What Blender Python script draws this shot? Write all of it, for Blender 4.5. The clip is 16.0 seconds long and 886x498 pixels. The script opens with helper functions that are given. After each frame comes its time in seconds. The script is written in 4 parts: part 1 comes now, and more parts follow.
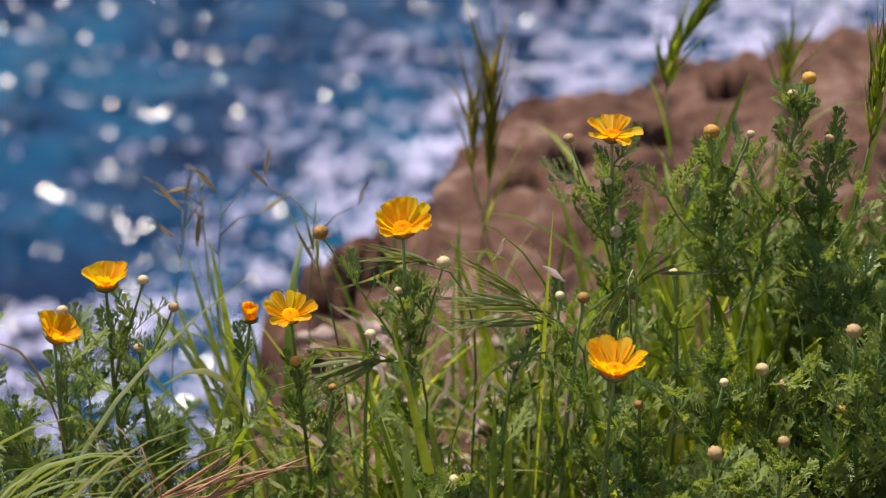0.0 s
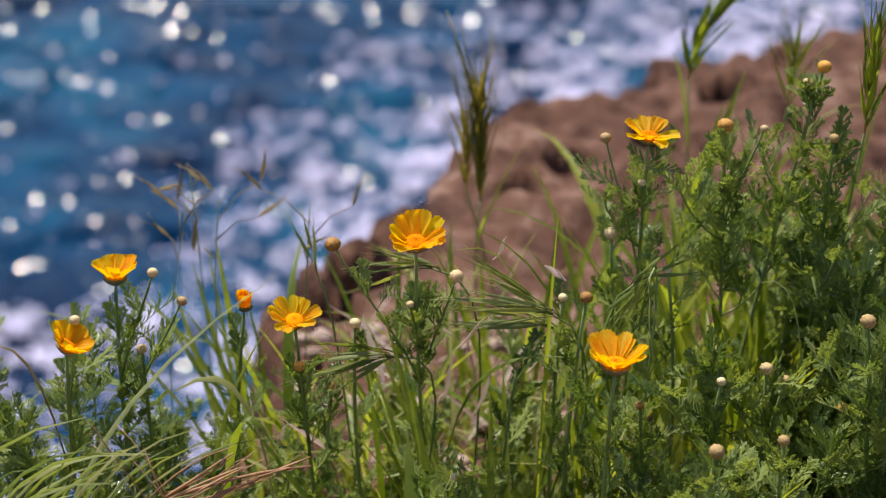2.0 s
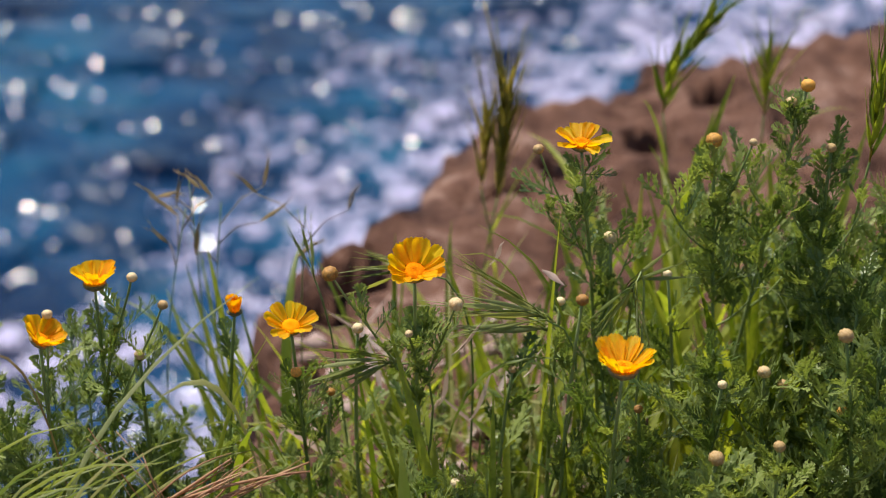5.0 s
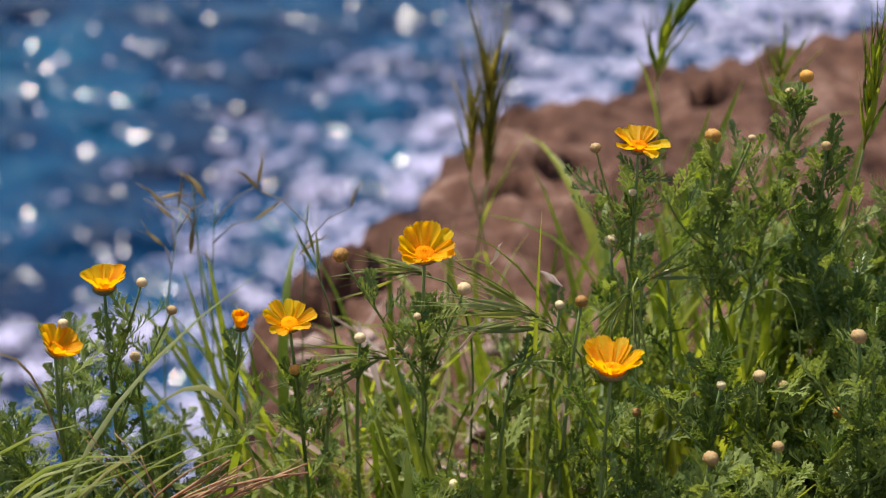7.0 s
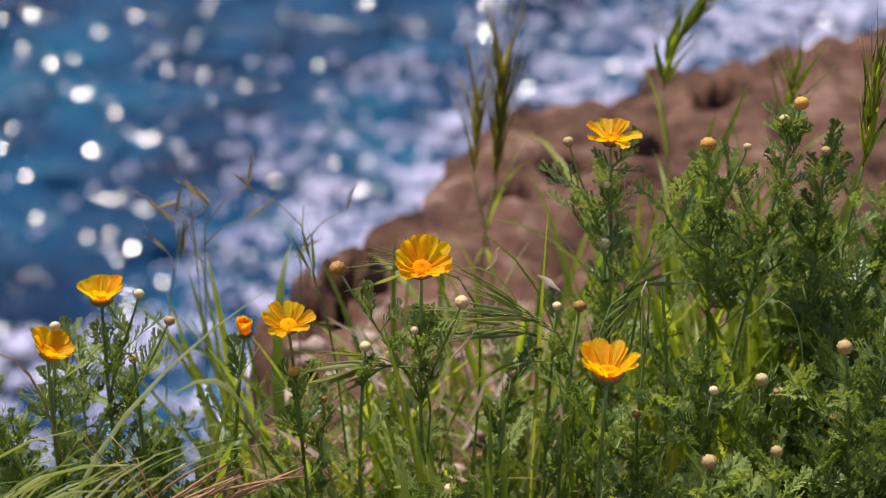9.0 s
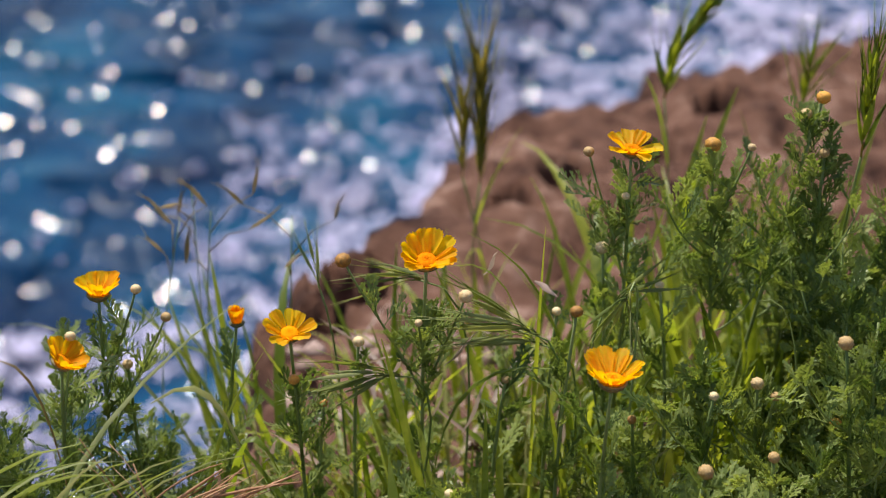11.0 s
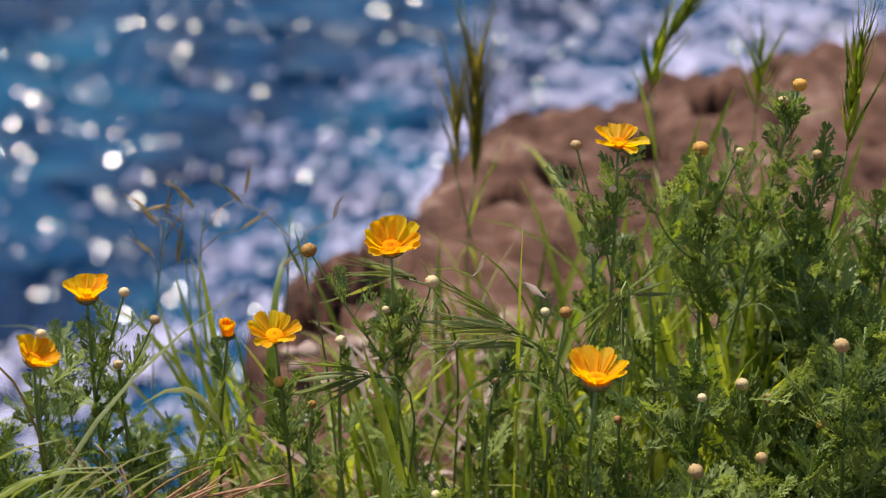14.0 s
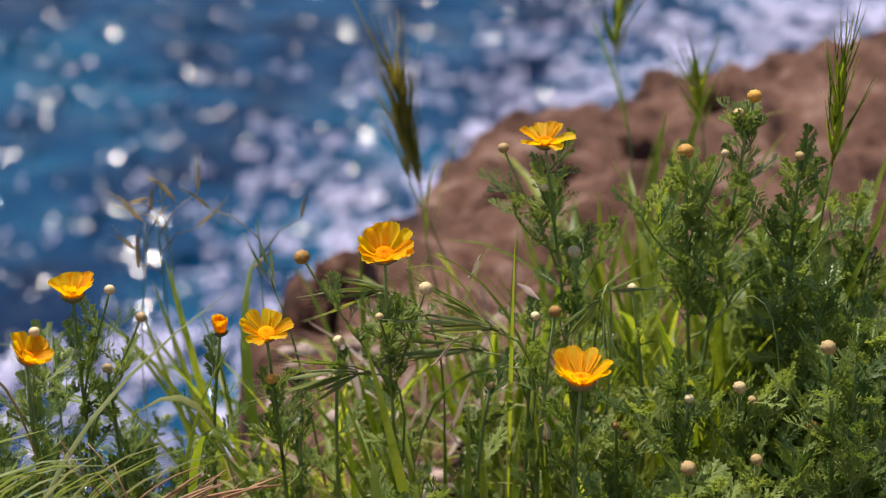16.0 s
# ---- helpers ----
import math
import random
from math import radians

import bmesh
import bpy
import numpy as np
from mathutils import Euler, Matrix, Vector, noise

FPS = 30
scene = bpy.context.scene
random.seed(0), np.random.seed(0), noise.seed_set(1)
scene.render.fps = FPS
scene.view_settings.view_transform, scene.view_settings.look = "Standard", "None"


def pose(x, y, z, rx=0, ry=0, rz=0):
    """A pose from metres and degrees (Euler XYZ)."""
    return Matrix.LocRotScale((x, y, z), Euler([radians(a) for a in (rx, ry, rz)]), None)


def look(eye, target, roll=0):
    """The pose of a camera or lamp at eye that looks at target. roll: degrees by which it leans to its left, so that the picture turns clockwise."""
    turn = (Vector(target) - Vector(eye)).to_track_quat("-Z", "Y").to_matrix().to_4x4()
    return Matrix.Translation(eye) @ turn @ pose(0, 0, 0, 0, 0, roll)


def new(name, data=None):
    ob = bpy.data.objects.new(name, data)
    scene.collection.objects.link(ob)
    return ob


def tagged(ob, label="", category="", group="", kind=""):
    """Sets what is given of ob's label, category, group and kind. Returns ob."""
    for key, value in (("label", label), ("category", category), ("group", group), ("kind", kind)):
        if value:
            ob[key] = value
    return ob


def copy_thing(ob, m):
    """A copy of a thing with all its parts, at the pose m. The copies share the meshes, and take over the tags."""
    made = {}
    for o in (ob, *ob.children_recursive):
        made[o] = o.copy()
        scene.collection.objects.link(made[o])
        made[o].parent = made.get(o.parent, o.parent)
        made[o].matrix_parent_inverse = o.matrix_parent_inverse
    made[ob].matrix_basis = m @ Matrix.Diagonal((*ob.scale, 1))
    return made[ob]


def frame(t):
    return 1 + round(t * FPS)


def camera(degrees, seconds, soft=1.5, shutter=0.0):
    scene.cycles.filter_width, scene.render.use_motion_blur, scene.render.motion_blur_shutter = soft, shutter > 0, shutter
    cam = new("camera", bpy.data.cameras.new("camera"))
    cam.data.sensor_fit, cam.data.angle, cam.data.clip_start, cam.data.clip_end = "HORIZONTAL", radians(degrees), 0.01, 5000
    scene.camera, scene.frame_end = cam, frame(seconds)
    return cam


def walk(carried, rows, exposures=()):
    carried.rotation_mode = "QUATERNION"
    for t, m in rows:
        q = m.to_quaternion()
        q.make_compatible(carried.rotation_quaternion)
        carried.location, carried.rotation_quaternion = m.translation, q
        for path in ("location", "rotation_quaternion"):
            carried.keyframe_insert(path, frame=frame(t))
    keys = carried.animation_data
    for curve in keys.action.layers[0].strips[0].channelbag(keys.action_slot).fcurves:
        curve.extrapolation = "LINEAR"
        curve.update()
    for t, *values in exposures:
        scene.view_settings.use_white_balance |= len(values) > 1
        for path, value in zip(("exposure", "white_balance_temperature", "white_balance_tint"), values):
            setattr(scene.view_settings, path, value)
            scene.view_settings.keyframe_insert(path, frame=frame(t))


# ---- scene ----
cam = camera(28, 16.0, soft=1.1, shutter=0.5)
cam.data.dof.use_dof = True
cam.data.dof.focus_distance = 1.12
cam.data.dof.aperture_fstop = 6.3
walk(cam, [
    (0, pose(-0.0000, 0.0000, 0.0000, 62.000, 0, 0.000)),
    (0.5, pose(-0.0021, -0.0002, -0.0004, 62.017, 0, -0.087)),
    (1, pose(-0.0041, -0.0006, -0.0012, 62.064, 0, -0.195)),
    (1.5, pose(-0.0060, -0.0011, -0.0020, 62.120, 0, -0.306)),
    (2, pose(-0.0083, -0.0016, -0.0030, 62.166, 0, -0.425)),
    (2.5, pose(-0.0113, -0.0017, -0.0032, 62.185, 0, -0.575)),
    (3, pose(-0.0139, -0.0013, -0.0024, 62.185, 0, -0.708)),
    (3.5, pose(-0.0145, -0.0013, -0.0024, 62.219, 0, -0.758)),
    (4, pose(-0.0138, -0.0017, -0.0033, 62.276, 0, -0.778)),
    (6.5, pose(-0.0139, -0.0013, -0.0024, 62.339, 0, -0.863)),
    (7, pose(-0.0134, -0.0015, -0.0028, 62.349, 0, -0.859)),
    (7.5, pose(-0.0118, -0.0013, -0.0024, 62.346, 0, -0.789)),
    (8, pose(-0.0097, -0.0008, -0.0016, 62.339, 0, -0.701)),
    (8.5, pose(-0.0081, -0.0005, -0.0010, 62.337, 0, -0.637)),
    (9, pose(-0.0065, -0.0004, -0.0007, 62.352, 0, -0.559)),
    (11.5, pose(-0.0009, 0.0005, 0.0009, 62.453, 0, -0.437)),
    (12, pose(0.0019, 0.0005, 0.0009, 62.432, 0, -0.391)),
    (12.5, pose(0.0035, 0.0005, 0.0009, 62.425, 0, -0.390)),
    (13, pose(0.0046, 0.0005, 0.0009, 62.432, 0, -0.386)),
    (13.5, pose(0.0058, 0.0006, 0.0011, 62.441, 0, -0.353)),
    (14, pose(0.0076, 0.0009, 0.0017, 62.432, 0, -0.299)),
    (14.5, pose(0.0100, 0.0012, 0.0023, 62.424, 0, -0.227)),
    (15, pose(0.0121, 0.0015, 0.0028, 62.416, 0, -0.163)),
    (15.5, pose(0.0132, 0.0019, 0.0036, 62.376, 0, -0.151)),
    (16, pose(0.0131, 0.0025, 0.0046, 62.313, 0, -0.185)),
])

# ---- light ----
SUN_ELEV, SUN_AZ = 62.0, -30.0         # degrees; azimuth from +y towards +x
scene.view_settings.exposure = 0.26
world = bpy.data.worlds.new("sky")
scene.world = world
world.use_nodes = True
sky = world.node_tree.nodes.new("ShaderNodeTexSky")
sky.sky_type = "NISHITA"
sky.sun_disc = False
sky.sun_elevation = radians(SUN_ELEV)
sky.sun_rotation = radians(SUN_AZ)
back = world.node_tree.nodes["Background"]
back.inputs["Strength"].default_value = 0.10
world.node_tree.links.new(sky.outputs[0], back.inputs["Color"])
sun_data = bpy.data.lights.new("sun", "SUN")
sun_data.energy, sun_data.angle, sun_data.color = 5.0, radians(0.53), (1.0, 0.945, 0.90)
sun = new("sun", sun_data)
_a, _e = radians(SUN_AZ), radians(SUN_ELEV)
SUN_DIR = Vector((math.sin(_a) * math.cos(_e), math.cos(_a) * math.cos(_e), math.sin(_e)))
sun.matrix_world = look(SUN_DIR * 20, (0, 0, 0))


# ---- materials ----
def node_mat(name):
    m = bpy.data.materials.new(name)
    m.use_nodes = True
    n, l = m.node_tree.nodes, m.node_tree.links
    return m, n, l, n["Principled BSDF"], n["Material Output"]


def noise_node(n, l, scale, detail=4.0, rough=0.6, coords="Object"):
    tc = n.new("ShaderNodeTexCoord")
    t = n.new("ShaderNodeTexNoise")
    t.inputs["Scale"].default_value, t.inputs["Detail"].default_value, t.inputs["Roughness"].default_value = scale, detail, rough
    l.new(tc.outputs[coords], t.inputs["Vector"])
    return t


def ramp(n, l, source, stops):
    r = n.new("ShaderNodeValToRGB")
    e = r.color_ramp.elements
    while len(e) < len(stops):
        e.new(0.5)
    for el, (p, c) in zip(e, stops):
        el.position, el.color = p, (*c, 1)
    l.new(source, r.inputs[0])
    return r


def leafy(name, dark, light, thin=0.35, rough=0.5, scale=60.0, tint=None):
    """Thin plant tissue: two greens blotched, some light passing through, each piece a shade apart."""
    m, n, l, p, out = node_mat(name)
    t = noise_node(n, l, scale)
    info = n.new("ShaderNodeObjectInfo")
    add = n.new("ShaderNodeMath")
    add.operation = "MULTIPLY_ADD"
    add.inputs[1].default_value, add.inputs[2].default_value = 0.55, -0.27
    l.new(info.outputs["Random"], add.inputs[0])
    total = n.new("ShaderNodeMath")
    l.new(add.outputs[0], total.inputs[0])
    l.new(t.outputs["Fac"], total.inputs[1])
    r = ramp(n, l, total.outputs[0], [(0.3, dark), (0.72, light)])
    l.new(r.outputs[0], p.inputs["Base Color"])
    p.inputs["Roughness"].default_value = rough
    p.inputs["Specular IOR Level"].default_value = 0.4
    b = n.new("ShaderNodeBump")
    b.inputs["Strength"].default_value, b.inputs["Distance"].default_value = 0.35, 0.0006
    fine = noise_node(n, l, scale * 9, 2.0)
    l.new(fine.outputs["Fac"], b.inputs["Height"])
    l.new(b.outputs[0], p.inputs["Normal"])
    if thin > 0:
        tr = n.new("ShaderNodeBsdfTranslucent")
        hue = n.new("ShaderNodeMix")
        hue.data_type, hue.blend_type = "RGBA", "MULTIPLY"
        hue.inputs["Factor"].default_value = 1.0
        hue.inputs["B"].default_value = (*(tint or (1.6, 1.5, 0.6)), 1)
        l.new(r.outputs[0], hue.inputs["A"])
        l.new(hue.outputs["Result"], tr.inputs["Color"])
        mix = n.new("ShaderNodeMixShader")
        mix.inputs[0].default_value = thin
        l.new(p.outputs[0], mix.inputs[1])
        l.new(tr.outputs[0], mix.inputs[2])
        l.new(mix.outputs[0], out.inputs["Surface"])
    return m


M_LEAF = leafy("daisy leaf", (0.105, 0.160, 0.042), (0.335, 0.395, 0.120), 0.42, 0.33, 60, (1.45, 1.4, 0.6))
M_STEM = leafy("daisy stem", (0.17, 0.24, 0.06), (0.30, 0.36, 0.13), 0.15, 0.5, 40)
M_GRASS = leafy("grass blade", (0.13, 0.19, 0.018), (0.33, 0.37, 0.055), 0.55, 0.42, 25)
M_GRASSDRY = leafy("yellowed grass", (0.17, 0.20, 0.050), (0.36, 0.35, 0.115), 0.45, 0.7, 25, (1.2, 1.1, 0.8))
M_EAR = leafy("grass ear", (0.22, 0.22, 0.045), (0.42, 0.37, 0.11), 0.6, 0.6, 50, (1.5, 1.3, 0.6))
M_EARDRY = leafy("ripe spikelet", (0.22, 0.16, 0.06), (0.44, 0.33, 0.14), 0.45, 0.6, 60, (1.2, 1.0, 0.7))
M_STRAW = leafy("dry straw", (0.36, 0.17, 0.075), (0.66, 0.40, 0.22), 0.2, 0.6, 30, (1.2, 1.0, 0.8))
M_PALE = leafy("pale green spikelet", (0.25, 0.29, 0.095), (0.44, 0.46, 0.20), 0.45, 0.75, 50, (1.0, 1.05, 0.8))
M_NOD = leafy("nodding spikelet", (0.19, 0.24, 0.055), (0.38, 0.40, 0.125), 0.5, 0.8, 50, (1.3, 1.2, 0.6))
M_HUSK = leafy("pale dry leaf", (0.38, 0.26, 0.20), (0.62, 0.50, 0.42), 0.2, 0.7, 40, (1.1, 1.0, 0.9))
M_PETAL = leafy("yellow petal", (0.95, 0.47, 0.002), (0.99, 0.66, 0.004), 0.55, 0.6, 5, (1.05, 1.0, 0.5))
M_DISC = leafy("orange disc florets", (0.70, 0.19, 0.001), (0.90, 0.33, 0.002), 0.0, 0.9, 4)
M_DISC.node_tree.nodes["Principled BSDF"].inputs["Specular IOR Level"].default_value = 0.05
M_CUP = leafy("papery bract", (0.12, 0.12, 0.04), (0.36, 0.28, 0.12), 0.15, 0.6, 4, (1.1, 1.0, 0.7))
M_BUD = leafy("cream bud scales", (0.56, 0.36, 0.14), (0.93, 0.75, 0.42), 0.2, 0.55, 2.6, (1.1, 1.0, 0.8))
M_BUDO = leafy("orange bud", (0.40, 0.20, 0.05), (0.90, 0.46, 0.07), 0.2, 0.55, 2.4, (1.1, 1.0, 0.7))


def make_ground_mat():
    m, n, l, p, out = node_mat("weathered brown rock and soil")
    big = noise_node(n, l, 8.0, 6.0, 0.62)
    mid = noise_node(n, l, 26.0, 5.0, 0.6)
    mixf = n.new("ShaderNodeMath")
    mixf.operation = "MULTIPLY_ADD"
    mixf.inputs[1].default_value = 0.55
    half = n.new("ShaderNodeMath")
    half.operation = "MULTIPLY"
    half.inputs[1].default_value = 0.45
    l.new(mid.outputs["Fac"], half.inputs[0])
    l.new(big.outputs["Fac"], mixf.inputs[0])
    l.new(half.outputs[0], mixf.inputs[2])
    r = ramp(n, l, mixf.outputs[0], [(0.40, (0.042, 0.018, 0.012)), (0.47, (0.118, 0.056, 0.036)), (0.55, (0.190, 0.097, 0.064)), (0.65, (0.38, 0.245, 0.19))])
    l.new(r.outputs[0], p.inputs["Base Color"])
    p.inputs["Roughness"].default_value = 0.92
    p.inputs["Specular IOR Level"].default_value = 0.2
    fine = noise_node(n, l, 90.0, 6.0, 0.7)
    b = n.new("ShaderNodeBump")
    b.inputs["Strength"].default_value, b.inputs["Distance"].default_value = 0.8, 0.012
    l.new(fine.outputs["Fac"], b.inputs["Height"])
    l.new(b.outputs[0], p.inputs["Normal"])
    return m


def make_sea_mat():
    m, n, l, p, out = node_mat("deep blue sea water")
    big = noise_node(n, l, 0.05, 4.0, 0.6)
    where = n.new("ShaderNodeNewGeometry")
    l.new(where.outputs["Position"], big.inputs["Vector"])
    r = ramp(n, l, big.outputs["Fac"], [(0.40, (0.0, 0.012, 0.044)), (0.53, (0.0, 0.034, 0.092)), (0.68, (0.0, 0.078, 0.150))])
    l.new(r.outputs[0], p.inputs["Base Color"])
    p.inputs["Roughness"].default_value = 0.145
    p.inputs["IOR"].default_value = 1.33
    p.inputs["Specular IOR Level"].default_value = 0.40
    return m


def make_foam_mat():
    m, n, l, p, out = node_mat("sky-tinted sea foam")
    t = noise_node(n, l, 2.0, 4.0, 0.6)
    # lavender cast: blue sky shade painted into the white of the foam
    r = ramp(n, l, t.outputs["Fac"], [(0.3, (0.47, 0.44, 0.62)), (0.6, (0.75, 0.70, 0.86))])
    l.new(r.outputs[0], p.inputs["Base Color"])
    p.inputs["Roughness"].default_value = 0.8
    return m


M_PEBBLE = leafy("pinkish stone", (0.26, 0.17, 0.13), (0.48, 0.35, 0.30), 0.0, 0.85, 3)
M_GROUND, M_SEA, M_FOAM = make_ground_mat(), make_sea_mat(), make_foam_mat()


# ---- small builders ----
def mesh_of(name, verts, faces, material, smooth=True):
    me = bpy.data.meshes.new(name)
    me.from_pydata([tuple(v) for v in verts], [], faces)
    me.materials.append(material)
    if smooth:
        me.polygons.foreach_set("use_smooth", [True] * len(me.polygons))
    me.update()
    return me


def part(name, me, parent, m=None, label=""):
    ob = new(name, me)
    ob.parent = parent
    if m is not None:
        ob.matrix_basis = m
    return tagged(ob, label) if label else ob


def thing(name, at, label, category, group="", kind="", data=None):
    ob = new(name, data)
    ob.location = at
    return tagged(ob, label, category, group, kind)


def aim(at, way, turn=0.0):
    """A pose at a point whose +z runs along way, turned about it."""
    return Matrix.Translation(at) @ Vector(way).to_track_quat("Z", "Y").to_matrix().to_4x4() @ pose(0, 0, 0, 0, 0, turn)


def tube(points, radii, sides=6):
    verts, faces = [], []
    k = len(points)
    for i, p in enumerate(points):
        d = (Vector(points[min(i + 1, k - 1)]) - Vector(points[max(i - 1, 0)])).normalized()
        q = d.to_track_quat("Z", "Y")
        for j in range(sides):
            a = 2 * math.pi * j / sides
            verts.append(Vector(p) + q @ Vector((math.cos(a) * radii[i], math.sin(a) * radii[i], 0)))
    for i in range(k - 1):
        for j in range(sides):
            a, b = i * sides + j, i * sides + (j + 1) % sides
            faces.append((a, b, b + sides, a + sides))
    faces.append(tuple(range((k - 1) * sides, k * sides)))
    faces.append(tuple(range(sides))[::-1])
    return verts, faces


def bezier(a, b, c, d, k):
    return [Vector(a) * (1 - t) ** 3 + Vector(b) * 3 * t * (1 - t) ** 2 + Vector(c) * 3 * t * t * (1 - t) + Vector(d) * t ** 3
            for t in [i / (k - 1) for i in range(k)]]


def along(points, f):
    x = f * (len(points) - 1)
    i = min(int(x), len(points) - 2)
    return points[i].lerp(points[i + 1], x - i), (points[i + 1] - points[i]).normalized()


def ribbon(points, widths, fold=0.25, side=None):
    """A folded blade along points: three vertices across, with a keel."""
    verts, faces = [], []
    k = len(points)
    for i, p in enumerate(points):
        d = (points[min(i + 1, k - 1)] - points[max(i - 1, 0)]).normalized()
        s = d.cross(Vector((0, 0, 1))) if side is None else side.copy()
        s = s - d * s.dot(d)
        s = s.normalized() if s.length > 1e-5 else Vector((1, 0, 0))
        u = s.cross(d).normalized()
        w = widths[i]
        verts += [p - s * w + u * w * fold, p, p + s * w + u * w * fold]
    for i in range(k - 1):
        a = 3 * i
        faces += [(a, a + 1, a + 4, a + 3), (a + 1, a + 2, a + 5, a + 4)]
    return verts, faces


def lump(profile, sides=10, wob=0.0, rnd=None):
    """A turned body from (radius, height) pairs."""
    verts, faces = [], []
    for r, z in profile:
        for j in range(sides):
            a = 2 * math.pi * j / sides
            q = r * (1 + (rnd.uniform(-wob, wob) if rnd else 0))
            verts.append((q * math.cos(a), q * math.sin(a), z))
    for i in range(len(profile) - 1):
        for j in range(sides):
            a, b = i * sides + j, i * sides + (j + 1) % sides
            faces.append((a, b, b + sides, a + sides))
    faces.append(tuple(range(sides))[::-1])
    faces.append(tuple(range((len(profile) - 1) * sides, len(profile) * sides)))
    return verts, faces


def join(pieces):
    verts, faces = [], []
    for v, f in pieces:
        o = len(verts)
        verts += list(v)
        faces += [tuple(i + o for i in q) for q in f]
    return verts, faces


# ---- ground: one sheet with a broken lip over the sea ----
LIP = [(-9.0, -2.0), (-3.0, 0.35), (-1.2, 0.86), (-0.6, 0.98), (-0.33, 1.06), (-0.205, 1.14), (-0.125, 1.42), (-0.145, 1.67), (-0.118, 1.82),
       (-0.050, 1.96), (-0.005, 2.08), (0.072, 2.20), (0.150, 2.325), (0.258, 2.37), (0.345, 2.46), (0.49, 2.56), (0.634, 2.63), (1.5, 2.95), (4.0, 3.6), (12.0, 5.0)]
SEA_Z = -60.0


PITS = [(-0.085, 1.75, 0.05), (-0.12, 1.62, 0.04), (0.41, 2.36, 0.03), (0.17, 2.12, 0.035), (0.10, 2.02, 0.03), (0.30, 2.22, 0.03)]


def ground_z(y):
    u = min(max((y - 1.0) / 1.2, 0), 1)
    u = u * u * (3 - 2 * u)
    return -0.85 - 0.15 * u


def off_lip(x, y):
    """Metres inland (positive) or beyond the lip (negative)."""
    best = np.full(x.shape, 1e9)
    sign = np.ones(x.shape)
    for (ax, ay), (bx, by) in zip(LIP[:-1], LIP[1:]):
        dx, dy = bx - ax, by - ay
        t = np.clip(((x - ax) * dx + (y - ay) * dy) / (dx * dx + dy * dy), 0, 1)
        d = np.hypot(x - ax - t * dx, y - ay - t * dy)
        s = np.where(dx * (y - ay) - dy * (x - ax) > 0, -1.0, 1.0)
        near = d < best
        best, sign = np.where(near, d, best), np.where(near, s, sign)
    return best * sign


def axis(lo, a, b, hi, fine, n):
    """Fine steps from a to b, widening steps out to lo and hi."""
    inner = list(np.arange(a, b, fine))
    left = [a - (a - lo) * ((i + 1) / n) ** 2.2 for i in range(n)][::-1]
    right = [b + (hi - b) * (i / n) ** 2.2 for i in range(n + 1)]
    return np.array(left + inner + right)


def build_ground():
    xs, ys = axis(-14, -0.7, 1.1, 16, 0.016, 26), axis(-14, 0.7, 2.9, 10, 0.016, 26)
    X, Y = np.meshgrid(xs, ys)
    wob = np.array([[0.03 * noise.noise((x * 9, y * 9, 0)) + 0.045 * noise.noise((x * 3.3, y * 3.3, 5)) for x in xs] for y in ys])
    D = off_lip(X, Y) + wob + 0.018
    Z = np.empty_like(X)
    for j, y in enumerate(ys):
        base = ground_z(y)
        for i, x in enumerate(xs):
            d = D[j, i]
            rise = min(max((d - 0.02) / 0.5, 0.0), 1.0)
            h = 0.042 * noise.fractal((x * 5.0, y * 5.0, 1.7), 0.8, 2.1, 6) * (0.35 + 0.8 * rise if y > 1.3 else 0.35)
            h += 0.030 * abs(noise.noise((x * 14, y * 14, 3.1)))
            if y > 1.4:
                lumps = noise.voronoi((x * 11, y * 8, 0.3))[0]
                h += 0.028 * (lumps[1] - lumps[0]) + 0.010 * noise.fractal((x * 34, y * 26, 1.0), 0.6, 2.2, 4)
                pit = noise.noise((x * 9.0 + 4, y * 6.0, 8.0))
                h -= 0.2 * max(0.0, pit - 0.3)
                for px, py, pr in PITS:
                    q = math.hypot(x - px, (y - py) * 0.7) / pr
                    if q < 1:
                        h -= 0.16 * (1 - q * q) ** 0.6
            if d < 0.05:
                h -= (0.05 - d) ** 1.5 * 2.2
            if d < 0:
                h -= min(-d * 7.0 + (d * 4) ** 2, 62.0)
            Z[j, i] = max(base + h, SEA_Z - 1.5)
    nx, ny = len(xs), len(ys)
    verts = np.stack([X.ravel(), Y.ravel(), Z.ravel()], 1)
    faces = [(j * nx + i, j * nx + i + 1, (j + 1) * nx + i + 1, (j + 1) * nx + i) for j in range(ny - 1) for i in range(nx - 1)]
    me = mesh_of("ground", verts, faces, M_GROUND)
    return tagged(new("ground", me), "bare brown rocky clifftop with loose soil and a broken edge", "ground", kind="structure")


build_ground()


